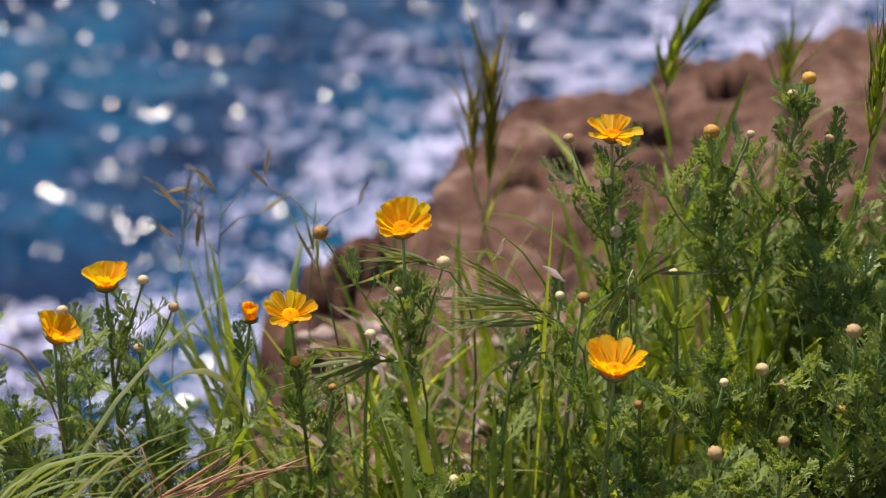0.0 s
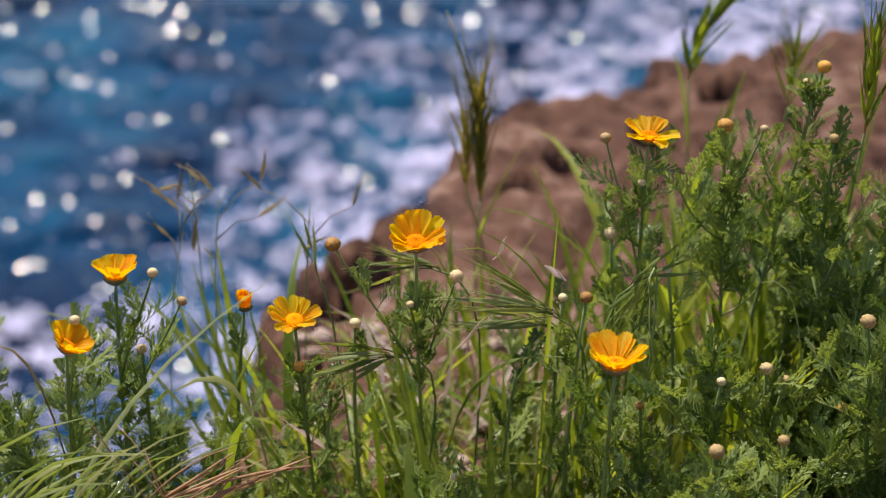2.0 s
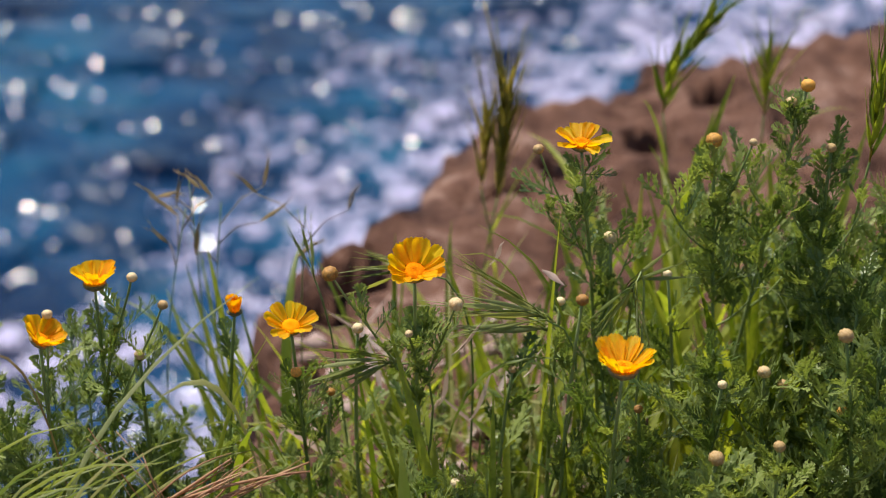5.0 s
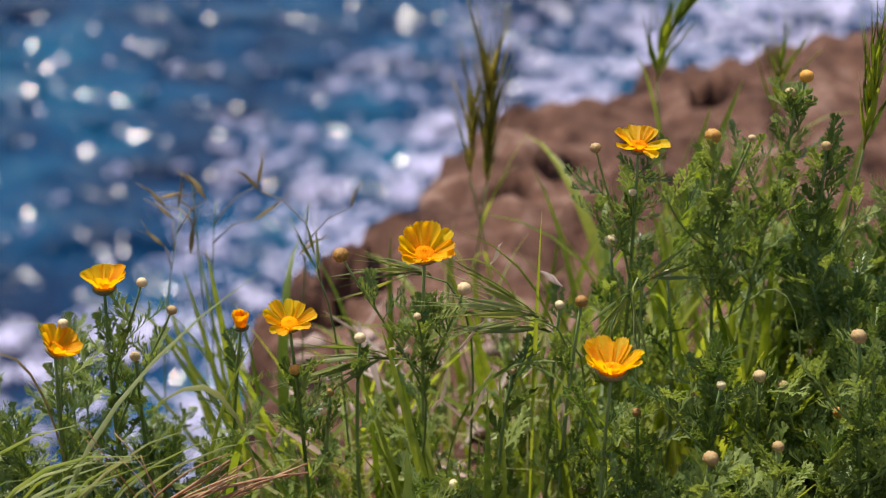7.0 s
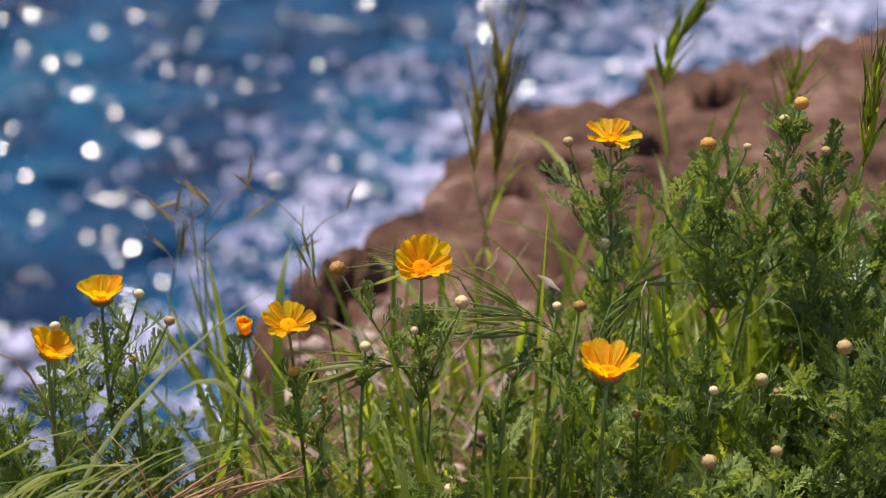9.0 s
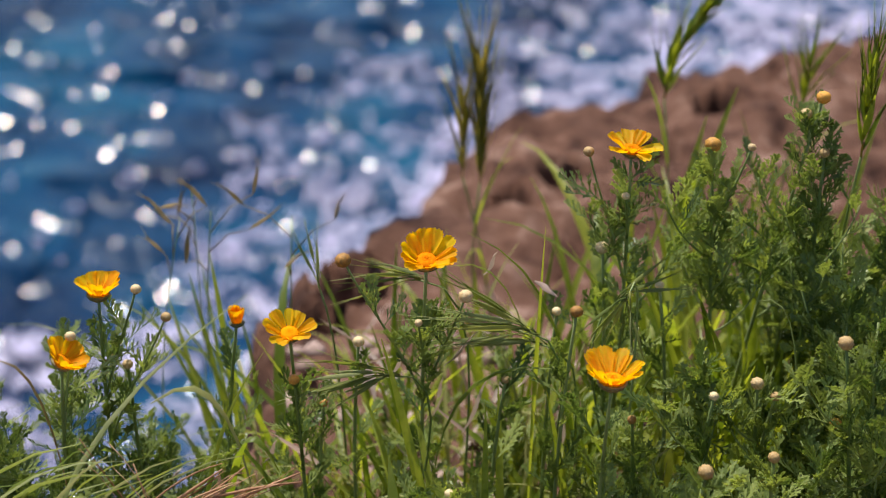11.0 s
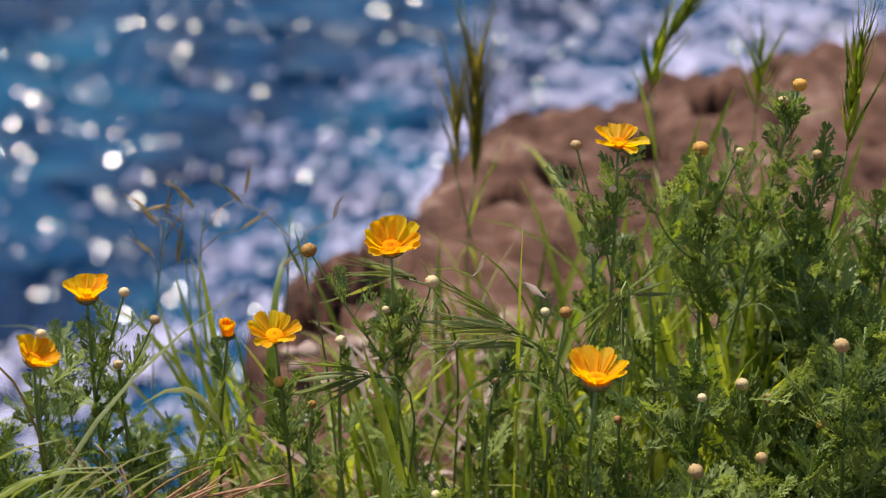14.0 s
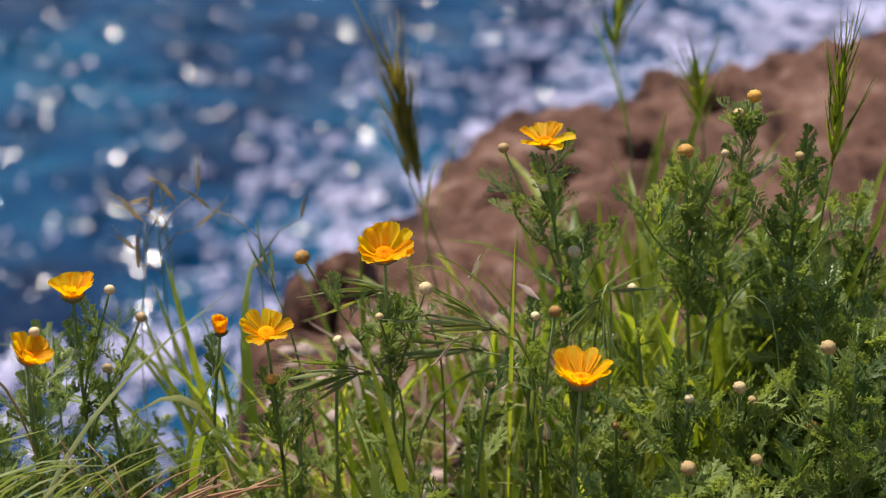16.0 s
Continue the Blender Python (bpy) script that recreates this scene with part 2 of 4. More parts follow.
# ---- sea ----
def facets(w, h, dx, dy, amp, rnd, sink):
    """Choppy water in flat facets, sunk at its rim where it meets its neighbours."""
    nx, ny = int(w / dx) + 1, int(h / dy) + 1
    verts = []
    ph = [rnd.uniform(0, 6.28) for _ in range(4)]
    for j in range(ny):
        for i in range(nx):
            x, y = -w / 2 + i * dx, -h / 2 + j * dy
            e = max(abs(x) / (w / 2), abs(y) / (h / 2))
            rough = min(max(0.62 + 1.7 * noise.noise((x * 0.17 + ph[0] * 9, y * 0.11, ph[1] * 5)), 0.15), 1.15)
            p = y * 0.9 + x * 0.42 + ph[0] + 1.3 * noise.noise((x * 0.13, y * 0.1, ph[2] * 3))
            z = rnd.gauss(0, amp) * (0.35 + 0.65 * rough)
            z += 0.31 * rough * (math.sin(p) + 0.35 * math.sin(2 * p)) + 0.10 * math.sin(y * 0.5 - x * 0.3 + ph[1])
            z -= sink * max(0.0, (e - 0.82) / 0.18) ** 1.5
            verts.append((x + rnd.uniform(-0.3, 0.3) * dx, y + rnd.uniform(-0.3, 0.3) * dy, z))
    faces = []
    for j in range(ny - 1):
        for i in range(nx - 1):
            a = j * nx + i
            b, c, d = a + 1, a + nx + 1, a + nx
            faces += [(a, b, c), (a, c, d)] if rnd.random() < 0.5 else [(a, b, d), (b, c, d)]
    return verts, faces


def build_sea():
    rnd = random.Random(11)
    v = [(-4000, -800, 0), (4000, -800, 0), (4000, 4500, 0), (-4000, 4500, 0)]
    sheet = new("sea", mesh_of("sea", v, [(0, 1, 2, 3)], M_SEA, False))
    sheet.location = (0, 0, SEA_Z)
    tagged(sheet, "wide deep blue sea far below the cliff", "sea", kind="structure")
    meshes = [mesh_of("wave_patch", *facets(11.5, 17.0, 0.20, 0.35, WAVE_AMP, rnd, 1.6), M_SEA, False) for _ in range(7)]
    foams = []
    for k in range(12):
        pieces = []
        heavy = k // 4
        for c in range((6, 23, 36)[heavy]):
            cx, cy = rnd.uniform(-4.8, 4.8), rnd.uniform(-7, 7)
            for _ in range(rnd.randint(5, 14)):
                x, y = cx + rnd.gauss(0, (0.34, 0.45, 0.6)[heavy]), cy + rnd.gauss(0, 0.6)
                r = rnd.uniform(0.06, (0.23, 0.29, 0.38)[heavy])
                q = []
                for j in range(6):
                    a = j * math.pi / 3
                    rr = r * rnd.uniform(0.5, 1.2)
                    q.append((x + rr * math.cos(a), y + 1.6 * rr * math.sin(a), rnd.uniform(0.25, 0.5)))
                pieces.append((q + [(x, y, 0.6)], [(j, (j + 1) % 6, 6) for j in range(6)]))
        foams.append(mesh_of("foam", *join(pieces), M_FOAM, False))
    out = []
    row = 0
    y = 72.0
    while y < 185:
        half = 0.27 * math.hypot(y, 60) + 12
        x = -half + (row % 2) * 4.5
        while x < half:
            ob = new("wave_patch", rnd.choice(meshes))
            ob.location = (x + rnd.uniform(-1, 1), y + rnd.uniform(-1.5, 1.5), SEA_Z + 0.75 + rnd.uniform(-0.15, 0.15))
            tagged(ob, "glittering blue patch of choppy sea water", "wave", "waves of the sea")
            # surf gathers under the cliff, in front of the lip
            shore = x / y - (-0.17 + 0.42 * (y - 80) / 90)
            # pieces farther out also paint bright flecks for glints of the sun
            pick = None
            if shore > 0.015 or (94 < y < 124 and -0.10 < shore) or (y > 130 and -0.06 < shore) or (90 < y < 118 and shore > -0.2 and row % 2 == 0):
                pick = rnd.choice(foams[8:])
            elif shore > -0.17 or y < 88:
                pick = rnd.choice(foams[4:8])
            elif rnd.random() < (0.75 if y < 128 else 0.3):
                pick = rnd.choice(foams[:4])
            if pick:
                f = part("foam", pick, ob, pose(0, 0, -0.12, 0, 0, rnd.choice((0, 180))), "broken foam, partly standing for sun glints")
                tagged(f, kind="stuff")
            out.append(ob)
            x += 8.6
        y += 12.0
        row += 1
    return out


WAVE_AMP = 0.042
WAVES = build_sea()


# ---- plant pieces ----
def petal_mesh(rnd, length, width, curl):
    """A strap-shaped petal along +y: narrow at its foot, broadest near the blunt toothed tip, pleated lengthwise."""
    verts, faces = [], []
    rows, cols = 8, 9
    tooth = [0.05, 0.0, rnd.uniform(0.02, 0.06), 0.0, rnd.uniform(0.05, 0.10), 0.0, rnd.uniform(0.02, 0.06), 0.0, 0.05]
    bend, twist = rnd.uniform(-0.06, 0.06), rnd.uniform(-0.12, 0.12)
    for i in range(rows):
        t = i / (rows - 1)
        w = width * (0.30 + 0.70 * math.sin(min(t * 1.25, 1.0) * math.pi / 2) ** 1.3) * (1 - 0.55 * max(0, t - 0.72))
        for j in range(cols):
            c = j / (cols - 1) * 2 - 1
            y = length * t
            if i == rows - 1:
                y -= length * (tooth[j] + 0.09 * c * c)
            z = curl * length * t * t + 0.16 * width * c * c + 0.035 * width * math.cos(c * 6.28) * (0.4 + t) + twist * c * w * t
            verts.append((c * w / 2 + bend * t * t, y, z))
    for i in range(rows - 1):
        for j in range(cols - 1):
            a = i * cols + j
            faces.append((a, a + 1, a + cols + 1, a + cols))
    return mesh_of("petal", verts, faces, M_PETAL)


def leaf_mesh(rnd, length, stout=1.0):
    """A twice-cut feathery leaf along +y: a rib with pairs of lobed leaflets."""
    pieces = []
    n = rnd.randint(6, 7)
    bend = rnd.uniform(-0.25, 0.15)

    def on_rib(t):
        return Vector((0.03 * length * math.sin(t * 5), length * t, bend * length * t * t))

    def strip(a, b, w, lift):
        d = b - a
        s = d.cross(Vector((0, 0, 1))).normalized() * w
        m = a.lerp(b, 0.55)
        return [a - s * 0.45, a + s * 0.45, m + s + Vector((0, 0, lift)), b, m - s + Vector((0, 0, lift))], [(0, 1, 2, 4), (4, 2, 3)]

    pts = [on_rib(i / 6) for i in range(7)]
    w0 = 0.00055 * stout
    pieces.append(ribbon(pts, [w0 * (1.5 - i / 8) for i in range(7)], 0.5))
    for i in range(n):
        t = 0.22 + 0.74 * i / (n - 1)
        reach = length * (0.36 - 0.16 * abs(t - 0.5) - 0.12 * (t > 0.85)) * rnd.uniform(0.8, 1.15)
        for sgn in (-1, 1):
            a = on_rib(t)
            ang = math.radians(rnd.uniform(28, 46) - 12 * t)
            d = Vector((sgn * math.sin(ang), math.cos(ang), rnd.uniform(-0.05, 0.45)))
            b = a + d * reach
            w = 0.00085 * stout
            pieces.append(strip(a, b, w, 0.0002))
            for f in (0.38, 0.66):
                for s2 in (-1, 1):
                    c = a.lerp(b, f)
                    perp = Vector((d.y, -d.x, 0)) * s2
                    e = c + (d * 0.85 + perp * 0.42 + Vector((0, 0, rnd.uniform(-0.1, 0.25)))) * reach * rnd.uniform(0.34, 0.5)
                    pieces.append(strip(c, e, w * 0.85, 0.0001))
    a = on_rib(1.0)
    pieces.append(strip(on_rib(0.93), a + Vector((0, 0.12 * length, 0)), 0.0009 * stout, 0))
    return mesh_of("leaf", *join(pieces), M_LEAF, False)


_r = random.Random(5)
LEAVES = [leaf_mesh(_r, _r.uniform(0.022, 0.036)) for _ in range(9)]
SPRAYS = []
for _ in range(10):
    _p = []
    for _k in range(3):
        _src = _r.choice(LEAVES)
        _m = pose(0, 0, 0, 0, 0, _r.uniform(-80, 80) if _k else 0) @ pose(0, 0, 0, _r.uniform(-10, 50) if _k else 0, _r.uniform(-30, 30), 0) @ Matrix.Scale(_r.uniform(0.5, 0.85) if _k else 1, 4)
        _p.append(([_m @ v.co for v in _src.vertices], [tuple(q.vertices) for q in _src.polygons]))
    SPRAYS.append(mesh_of("leaf", *join(_p), M_LEAF, False))
TUFTS = [leaf_mesh(_r, _r.uniform(0.014, 0.024), 0.9) for _ in range(5)]
PETALS = [petal_mesh(_r, 1.0, _r.uniform(0.43, 0.51), _r.uniform(-0.12, 0.08)) for _ in range(7)]
BROAD_PETALS = [petal_mesh(_r, 1.0, _r.uniform(0.60, 0.72), _r.uniform(-0.14, 0.10)) for _ in range(7)]


def disc_mesh(rnd):
    """A low dome of packed florets, radius one."""
    pieces = [lump([(0.98, -0.1), (1.0, 0.12), (0.8, 0.3), (0.45, 0.36), (0.05, 0.33)], 12)]
    for k in range(70):
        r, a = math.sqrt((k + 0.5) / 70), k * 2.39996
        z = 0.36 - 0.2 * r * r
        v, f = lump([(0.09, 0), (0.075, 0.05), (0.02, 0.08)], 5)
        pieces.append(([(p[0] + r * math.cos(a), p[1] + r * math.sin(a), p[2] + z - 0.03) for p in v], f))
    return mesh_of("disc", *join(pieces), M_DISC)


DISC = disc_mesh(_r)
CUP = mesh_of("flower_head", *lump([(0.12, -0.62), (0.55, -0.5), (0.92, -0.2), (1.0, 0.02), (0.9, 0.06), (0.2, 0.02)], 12, 0.05, _r), M_CUP)


def flower_head(stem_thing, at, way, radius, count, cup, rnd, close=0.0, turn=0.0, ragged=9):
    """A daisy head: papery cup, disc of florets, a ring of petals raised by cup degrees."""
    core = radius * 0.33
    head = part("flower_head", CUP, stem_thing, aim(at, way, turn) @ Matrix.Scale(core, 4), "yellow daisy head on a papery cup")
    part("disc", DISC, head, Matrix.Translation((0, 0, 0.02)) @ Matrix.Diagonal((0.86 - 0.4 * close, 0.86 - 0.4 * close, 1, 1)), "domed orange centre")
    for k in range(count):
        a = 360.0 * k / count + rnd.uniform(-7, 7)
        up = cup + rnd.uniform(-ragged, ragged)
        size = (radius * 0.86) / core * rnd.uniform(0.86, 1.08)
        m = pose(0, 0, 0.02 + 0.015 * (k % 2), 0, 0, a) @ pose(0, 0.62, 0) @ pose(0, 0, 0, up, rnd.uniform(-5, 5), 0) @ Matrix.Scale(size * 0.78, 4)
        part("petal", rnd.choice(PETALS if count > 12 else BROAD_PETALS), head, m)
    return head


def bud_meshes(material, rnd):
    """A round bud whose overlapping scales show as a relief."""
    verts, faces = [], []
    sides, rings = 18, 11
    for i in range(rings):
        t = i / (rings - 1)
        z = -0.95 + 1.75 * t
        r = math.sqrt(max(0.02, 1 - ((z + 0.05) / 0.93) ** 2)) * (1 + 0.09 * (i % 2))
        for j in range(sides):
            a = 2 * math.pi * j / sides
            q = r * (1 + 0.09 * math.cos(6 * a + math.pi * (i // 2)) + rnd.uniform(-0.02, 0.02))
            verts.append((q * math.cos(a), q * math.sin(a), z))
    for i in range(rings - 1):
        for j in range(sides):
            a, b = i * sides + j, i * sides + (j + 1) % sides
            faces.append((a, b, b + sides, a + sides))
    faces.append(tuple(range((rings - 1) * sides, rings * sides)))
    faces.append(tuple(range(sides))[::-1])
    return mesh_of("bud", verts, faces, material)


BUD, BUD_ORANGE = bud_meshes(M_BUD, _r), bud_meshes(M_BUDO, _r)


def bud_head(stem_thing, at, way, radius, rnd, orange=False):
    b = part("bud", BUD_ORANGE if orange else BUD, stem_thing, aim(at, way, rnd.uniform(0, 360)) @ Matrix.Scale(radius * 0.78, 4), "swelling orange bud" if orange else "round cream bud")
    part("bud_cup", CUP, b, Matrix.Translation((0, 0, -0.55)) @ Matrix.Scale(0.72, 4))
    return b


def leaf_stem(owner, points, count, rnd, lo=0.25, hi=0.97, tufts=True, bushy=False):
    """Feathery leaves up a stem, each with a small tuft in its axil."""
    for k in range(count):
        f = lo + (hi - lo) * (k + rnd.uniform(0, 0.8)) / count
        p, d = along(points, min(f, 0.99))
        az = k * 137.5 + rnd.uniform(-30, 30)
        part("leaf", rnd.choice(SPRAYS if bushy else LEAVES), owner, Matrix.Translation(p) @ pose(0, 0, 0, 0, 0, az) @ pose(0, 0, 0, rnd.uniform(28, 74), rnd.uniform(-20, 20), 0) @ Matrix.Scale(rnd.uniform(0.75, 1.1), 4))
        if tufts and not bushy and rnd.random() < 0.75:
            part("leaf", rnd.choice(TUFTS), owner, Matrix.Translation(p) @ pose(0, 0, 0, 0, 0, az + rnd.uniform(-40, 40)) @ pose(0, 0, 0, rnd.uniform(45, 85), rnd.uniform(-30, 30), 0))


def side_shoots(owner, points, count, rnd, lo, hi):
    """Short leafy shoots that leave a stem and turn upwards."""
    for k in range(count):
        p, d = along(points, lo + (hi - lo) * (k + rnd.uniform(0.1, 0.9)) / count)
        a = k * 2.4 + rnd.uniform(-0.5, 0.5)
        out = Vector((math.cos(a), math.sin(a), 0))
        L = rnd.uniform(0.028, 0.052)
        pts = bezier(p, p + out * L * 0.35 + d * L * 0.25, p + out * L * 0.6 + d * L * 0.6, p + out * L * 0.7 + d * L, 6)
        part("branch", mesh_of("branch", *tube(pts, [0.0008, 0.0008, 0.0007, 0.0007, 0.0006, 0.0005], 5), M_STEM), owner)
        leaf_stem(owner, pts, 5, rnd, 0.25, 0.99, False)


def stem_to(owner, base, head, rnd, r0, r1, name="stem", bow=0.02):
    a, d = Vector(base), Vector(head)
    s = Vector((rnd.uniform(-bow, bow), rnd.uniform(-bow, bow), 0))
    pts = bezier(a, a.lerp(d, 0.35) + s, a.lerp(d, 0.7) + s * 0.6, d, 9)
    part(name, mesh_of(name, *tube(pts, [r0 + (r1 - r0) * i / 8 for i in range(9)], 6), M_STEM), owner)
    return pts


# base of each flowering stem and the way from there to its head, in metres
SPOTS = dict(
    A=((-0.205, 1.007, -0.850), (-0.009, -0.018, 0.302)),
    B=((-0.235, 0.983, -0.850), (-0.009, -0.021, 0.275)),
    C=((-0.135, 1.033, -0.850), (0.006, -0.029, 0.268)),
    D=((-0.087, 1.008, -0.850), (-0.009, -0.031, 0.280)),
    E=((-0.006, 1.044, -0.851), (-0.010, -0.044, 0.323)),
    F=((0.121, 1.118, -0.854), (-0.002, -0.048, 0.374)),
    G=((0.103, 0.930, -0.850), (0.001, -0.018, 0.285)),
    H=((0.217, 1.109, -0.853), (-0.036, -0.040, 0.372)),
    I=((0.201, 1.136, -0.855), (0.041, -0.049, 0.407)),
    J=((0.242, 1.088, -0.852), (0.012, -0.030, 0.370)),
    K=((0.255, 0.933, -0.850), (-0.007, -0.020, 0.309)),
    L=((0.159, 0.882, -0.850), (-0.000, -0.020, 0.256)),
    M=((0.203, 0.902, -0.850), (-0.001, -0.020, 0.250)),
    N=((-0.047, 1.028, -0.850), (-0.006, -0.028, 0.260)),
    O=((0.090, 1.022, -0.850), (0.001, -0.030, 0.288)),
    U=((0.060, 1.444, -0.896), (-0.019, -0.048, 0.222)),
    V=((0.194, 1.482, -0.903), (0.001, -0.045, 0.306)),
    W=((0.293, 1.140, -0.856), (-0.002, -0.029, 0.347)),
    X=((0.296, 1.477, -0.902), (-0.005, -0.050, 0.284)),
)


def daisy(key, label, kind, way, radius, count=13, cup=25, leaves=11, side=(), close=0.0, lo=0.25, hi=0.84, turn=0.0, bushy=False, ragged=9):
    """One flowering stem; side: branches with a bud, as (dx, dz, dy, radius, orange, where they leave the stem)."""
    rnd = random.Random(key)
    base, head = SPOTS[key]
    ob = thing("crown_daisy", base, label, "wildflower", "crown daisies on the clifftop")
    pts = stem_to(ob, (0, 0, 0), head, rnd, 0.0017, 0.0011)
    if bushy:
        side_shoots(ob, pts, 5, rnd, lo - 0.08, hi - 0.16)
        leaves = int(leaves * 0.7)
    leaf_stem(ob, pts, leaves, rnd, lo, hi, True, bushy)
    if kind == "flower":
        flower_head(ob, head, way, radius, count, cup, rnd, close, turn, ragged)
    else:
        bud_head(ob, head, way, radius, rnd, kind == "orange")
    for dx, dz, dy, r, orange, f in side:
        p, d = along(pts, f)
        tip = Vector(head) + Vector((dx, dy, dz))
        b = bezier(p, p.lerp(tip, 0.3) + d * 0.012, p.lerp(tip, 0.75) + Vector((0, 0, -0.004)), tip, 7)
        part("branch", mesh_of("branch", *tube(b, [0.0010, 0.0009, 0.0009, 0.0008, 0.0008, 0.0008, 0.0008], 5), M_STEM), ob)
        leaf_stem(ob, b, 4, rnd, 0.1, 0.6, False)
        for k in range(5):
            q, _ = along(b, 0.15 + 0.11 * k)
            part("leaf", rnd.choice(TUFTS), ob, Matrix.Translation(q) @ pose(0, 0, 0, 0, 0, rnd.uniform(0, 360)) @ pose(0, 0, 0, rnd.uniform(20, 70), 0, 0))
        bud_head(ob, tip, (b[-1] - b[-2]).normalized() + Vector((0, 0, 0.8)), r, rnd, orange)
    return ob


PLANTS = {}


def build_daisies():
    P = PLANTS
    P["A"] = daisy("A", "tall crown daisy with a cup-shaped yellow flower and one bud", "flower", (0.02, 0.10, 1), 0.0235, 11, 44, 14,
                   [(0.024, 0.004, 0.0, 0.0042, False, 0.72), (0.040, -0.022, 0.01, 0.0042, False, 0.6)])
    P["B"] = daisy("B", "crown daisy with a half-open yellow flower turned sideways", "flower", (0.58, -0.12, 0.8), 0.0215, 11, 46, 12,
                   [(0.004, 0.012, 0.012, 0.0042, False, 0.75)])
    P["C"] = daisy("C", "crown daisy with a closed orange-yellow flower", "flower", (0, 0, 1), 0.0165, 11, 84, 9, (), 0.7)
    P["D"] = daisy("D", "crown daisy with a wide open yellow flower and a bud below", "flower", (0.04, -0.30, 1), 0.0225, 14, 38, 13,
                   [(0.003, -0.026, -0.012, 0.0043, True, 0.6)])
    P["E"] = daisy("E", "tallest crown daisy, large open yellow flower, two side buds", "flower", (0.0, -0.24, 1), 0.0270, 12, 42, 16,
                   [(-0.053, 0.0, 0.0, 0.0062, True, 0.62), (0.026, -0.024, 0.0, 0.0056, False, 0.6), (-0.004, -0.036, -0.015, 0.003, False, 0.72)])
    P["F"] = daisy("F", "bushy crown daisy stem topped by a ragged yellow flower", "flower", (0.05, -0.06, 1), 0.0235, 11, 34, 16,
                   [(-0.028, -0.001, 0.0, 0.0045, False, 0.7), (-0.003, -0.026, -0.014, 0.0032, False, 0.8)], 0.0, 0.42, 0.95, 0.0, True, 20)
    P["G"] = daisy("G", "crown daisy with a bowl-shaped yellow flower above dense foliage", "flower", (0.02, 0.07, 1), 0.0290, 17, 46, 8, (), 0.0, 0.2, 0.8)
    P["H"] = daisy("H", "feathery crown daisy stem with an orange opening bud", "orange", (0.1, -0.1, 1), 0.0066, leaves=24, lo=0.62, hi=0.95, bushy=True,
                   side=[(0.026, -0.002, 0.0, 0.0034, False, 0.78)])
    P["I"] = daisy("I", "tall crown daisy stem with an orange bud and a cream bud", "orange", (0, -0.1, 1), 0.0058, leaves=22, lo=0.6, hi=0.93, bushy=True,
                   side=[(-0.010, -0.012, 0.0, 0.0048, False, 0.9)])
    P["J"] = daisy("J", "feathery crown daisy stem with a small cream bud", "cream", (0.2, -0.2, 1), 0.0040, leaves=24, lo=0.62, hi=0.98, bushy=True)
    P["K"] = daisy("K", "leafy crown daisy stem with a round cream bud", "cream", (0, -0.3, 1), 0.0056, leaves=18, lo=0.5, hi=0.97, bushy=True)
    P["L"] = daisy("L", "short crown daisy stem with a plump cream bud", "cream", (0.1, -0.35, 1), 0.0056, leaves=18, lo=0.5, hi=0.97, bushy=True)
    P["M"] = daisy("M", "short crown daisy stem with a pointed cream bud", "cream", (0.2, -0.3, 1), 0.0044, leaves=18, lo=0.5, hi=0.97, bushy=True)
    P["N"] = daisy("N", "slender crown daisy stem with a pinkish cream bud", "cream", (0, -0.1, 1), 0.0046, leaves=8)
    P["O"] = daisy("O", "crown daisy stem with an orange-tipped round bud", "orange", (0, -0.1, 1), 0.0050, leaves=10)
    # short stems with one bud each, lower in the herbage: x, y, height, radius, orange
    for x, y, h, r, orange in [(-0.200, 1.02, 0.245, 0.0042, False), (0.151, 1.06, 0.282, 0.0038, False), (0.176, 0.97, 0.250, 0.0036, False),
                               (0.207, 0.99, 0.246, 0.0052, False), (0.218, 0.985, 0.240, 0.0040, False), (0.114, 1.08, 0.300, 0.0054, False),
                               (0.079, 1.04, 0.272, 0.0038, False), (0.047, 1.02, 0.232, 0.0034, False), (-0.074, 1.02, 0.215, 0.0034, True), (0.008, 0.95, 0.190, 0.0042, False),
                               (0.125, 0.97, 0.232, 0.0036, True), (0.260, 0.99, 0.216, 0.0046, True)]:
        key = f"bud{x:.3f}"
        SPOTS[key] = ((x, y, ground_z(y)), (0.0, -0.02, h))
        P[key] = daisy(key, "low crown daisy stem with one small bud", "orange" if orange else "cream", (0.1, -0.2, 1), r, leaves=12 if y < 1.0 else 6, lo=0.45, hi=0.97, bushy=y < 1.0)


build_daisies()


# ---- leafy stems without flowers: the herbage ----
def leafy_stem(rnd, height, leaves):
    ob = thing("leafy_stem", (0, 0, -50), "feathery green crown daisy foliage without flowers", "foliage", "herbage on the clifftop")
    pts = stem_to(ob, (0, 0, 0), (rnd.uniform(-0.02, 0.02), rnd.uniform(-0.03, 0.01), height), rnd, 0.0014, 0.0007, bow=0.05)
    for k in range(leaves):
        p, d = along(pts, 0.22 + 0.77 * (k + rnd.random() * 0.6) / leaves)
        part("leaf", rnd.choice(SPRAYS), ob, Matrix.Translation(p) @ pose(0, 0, 0, 0, 0, k * 137.5 + rnd.uniform(-30, 30)) @ pose(0, 0, 0, rnd.uniform(12, 68), rnd.uniform(-25, 25), 0) @ Matrix.Scale(rnd.uniform(0.65, 0.95), 4))
    return ob


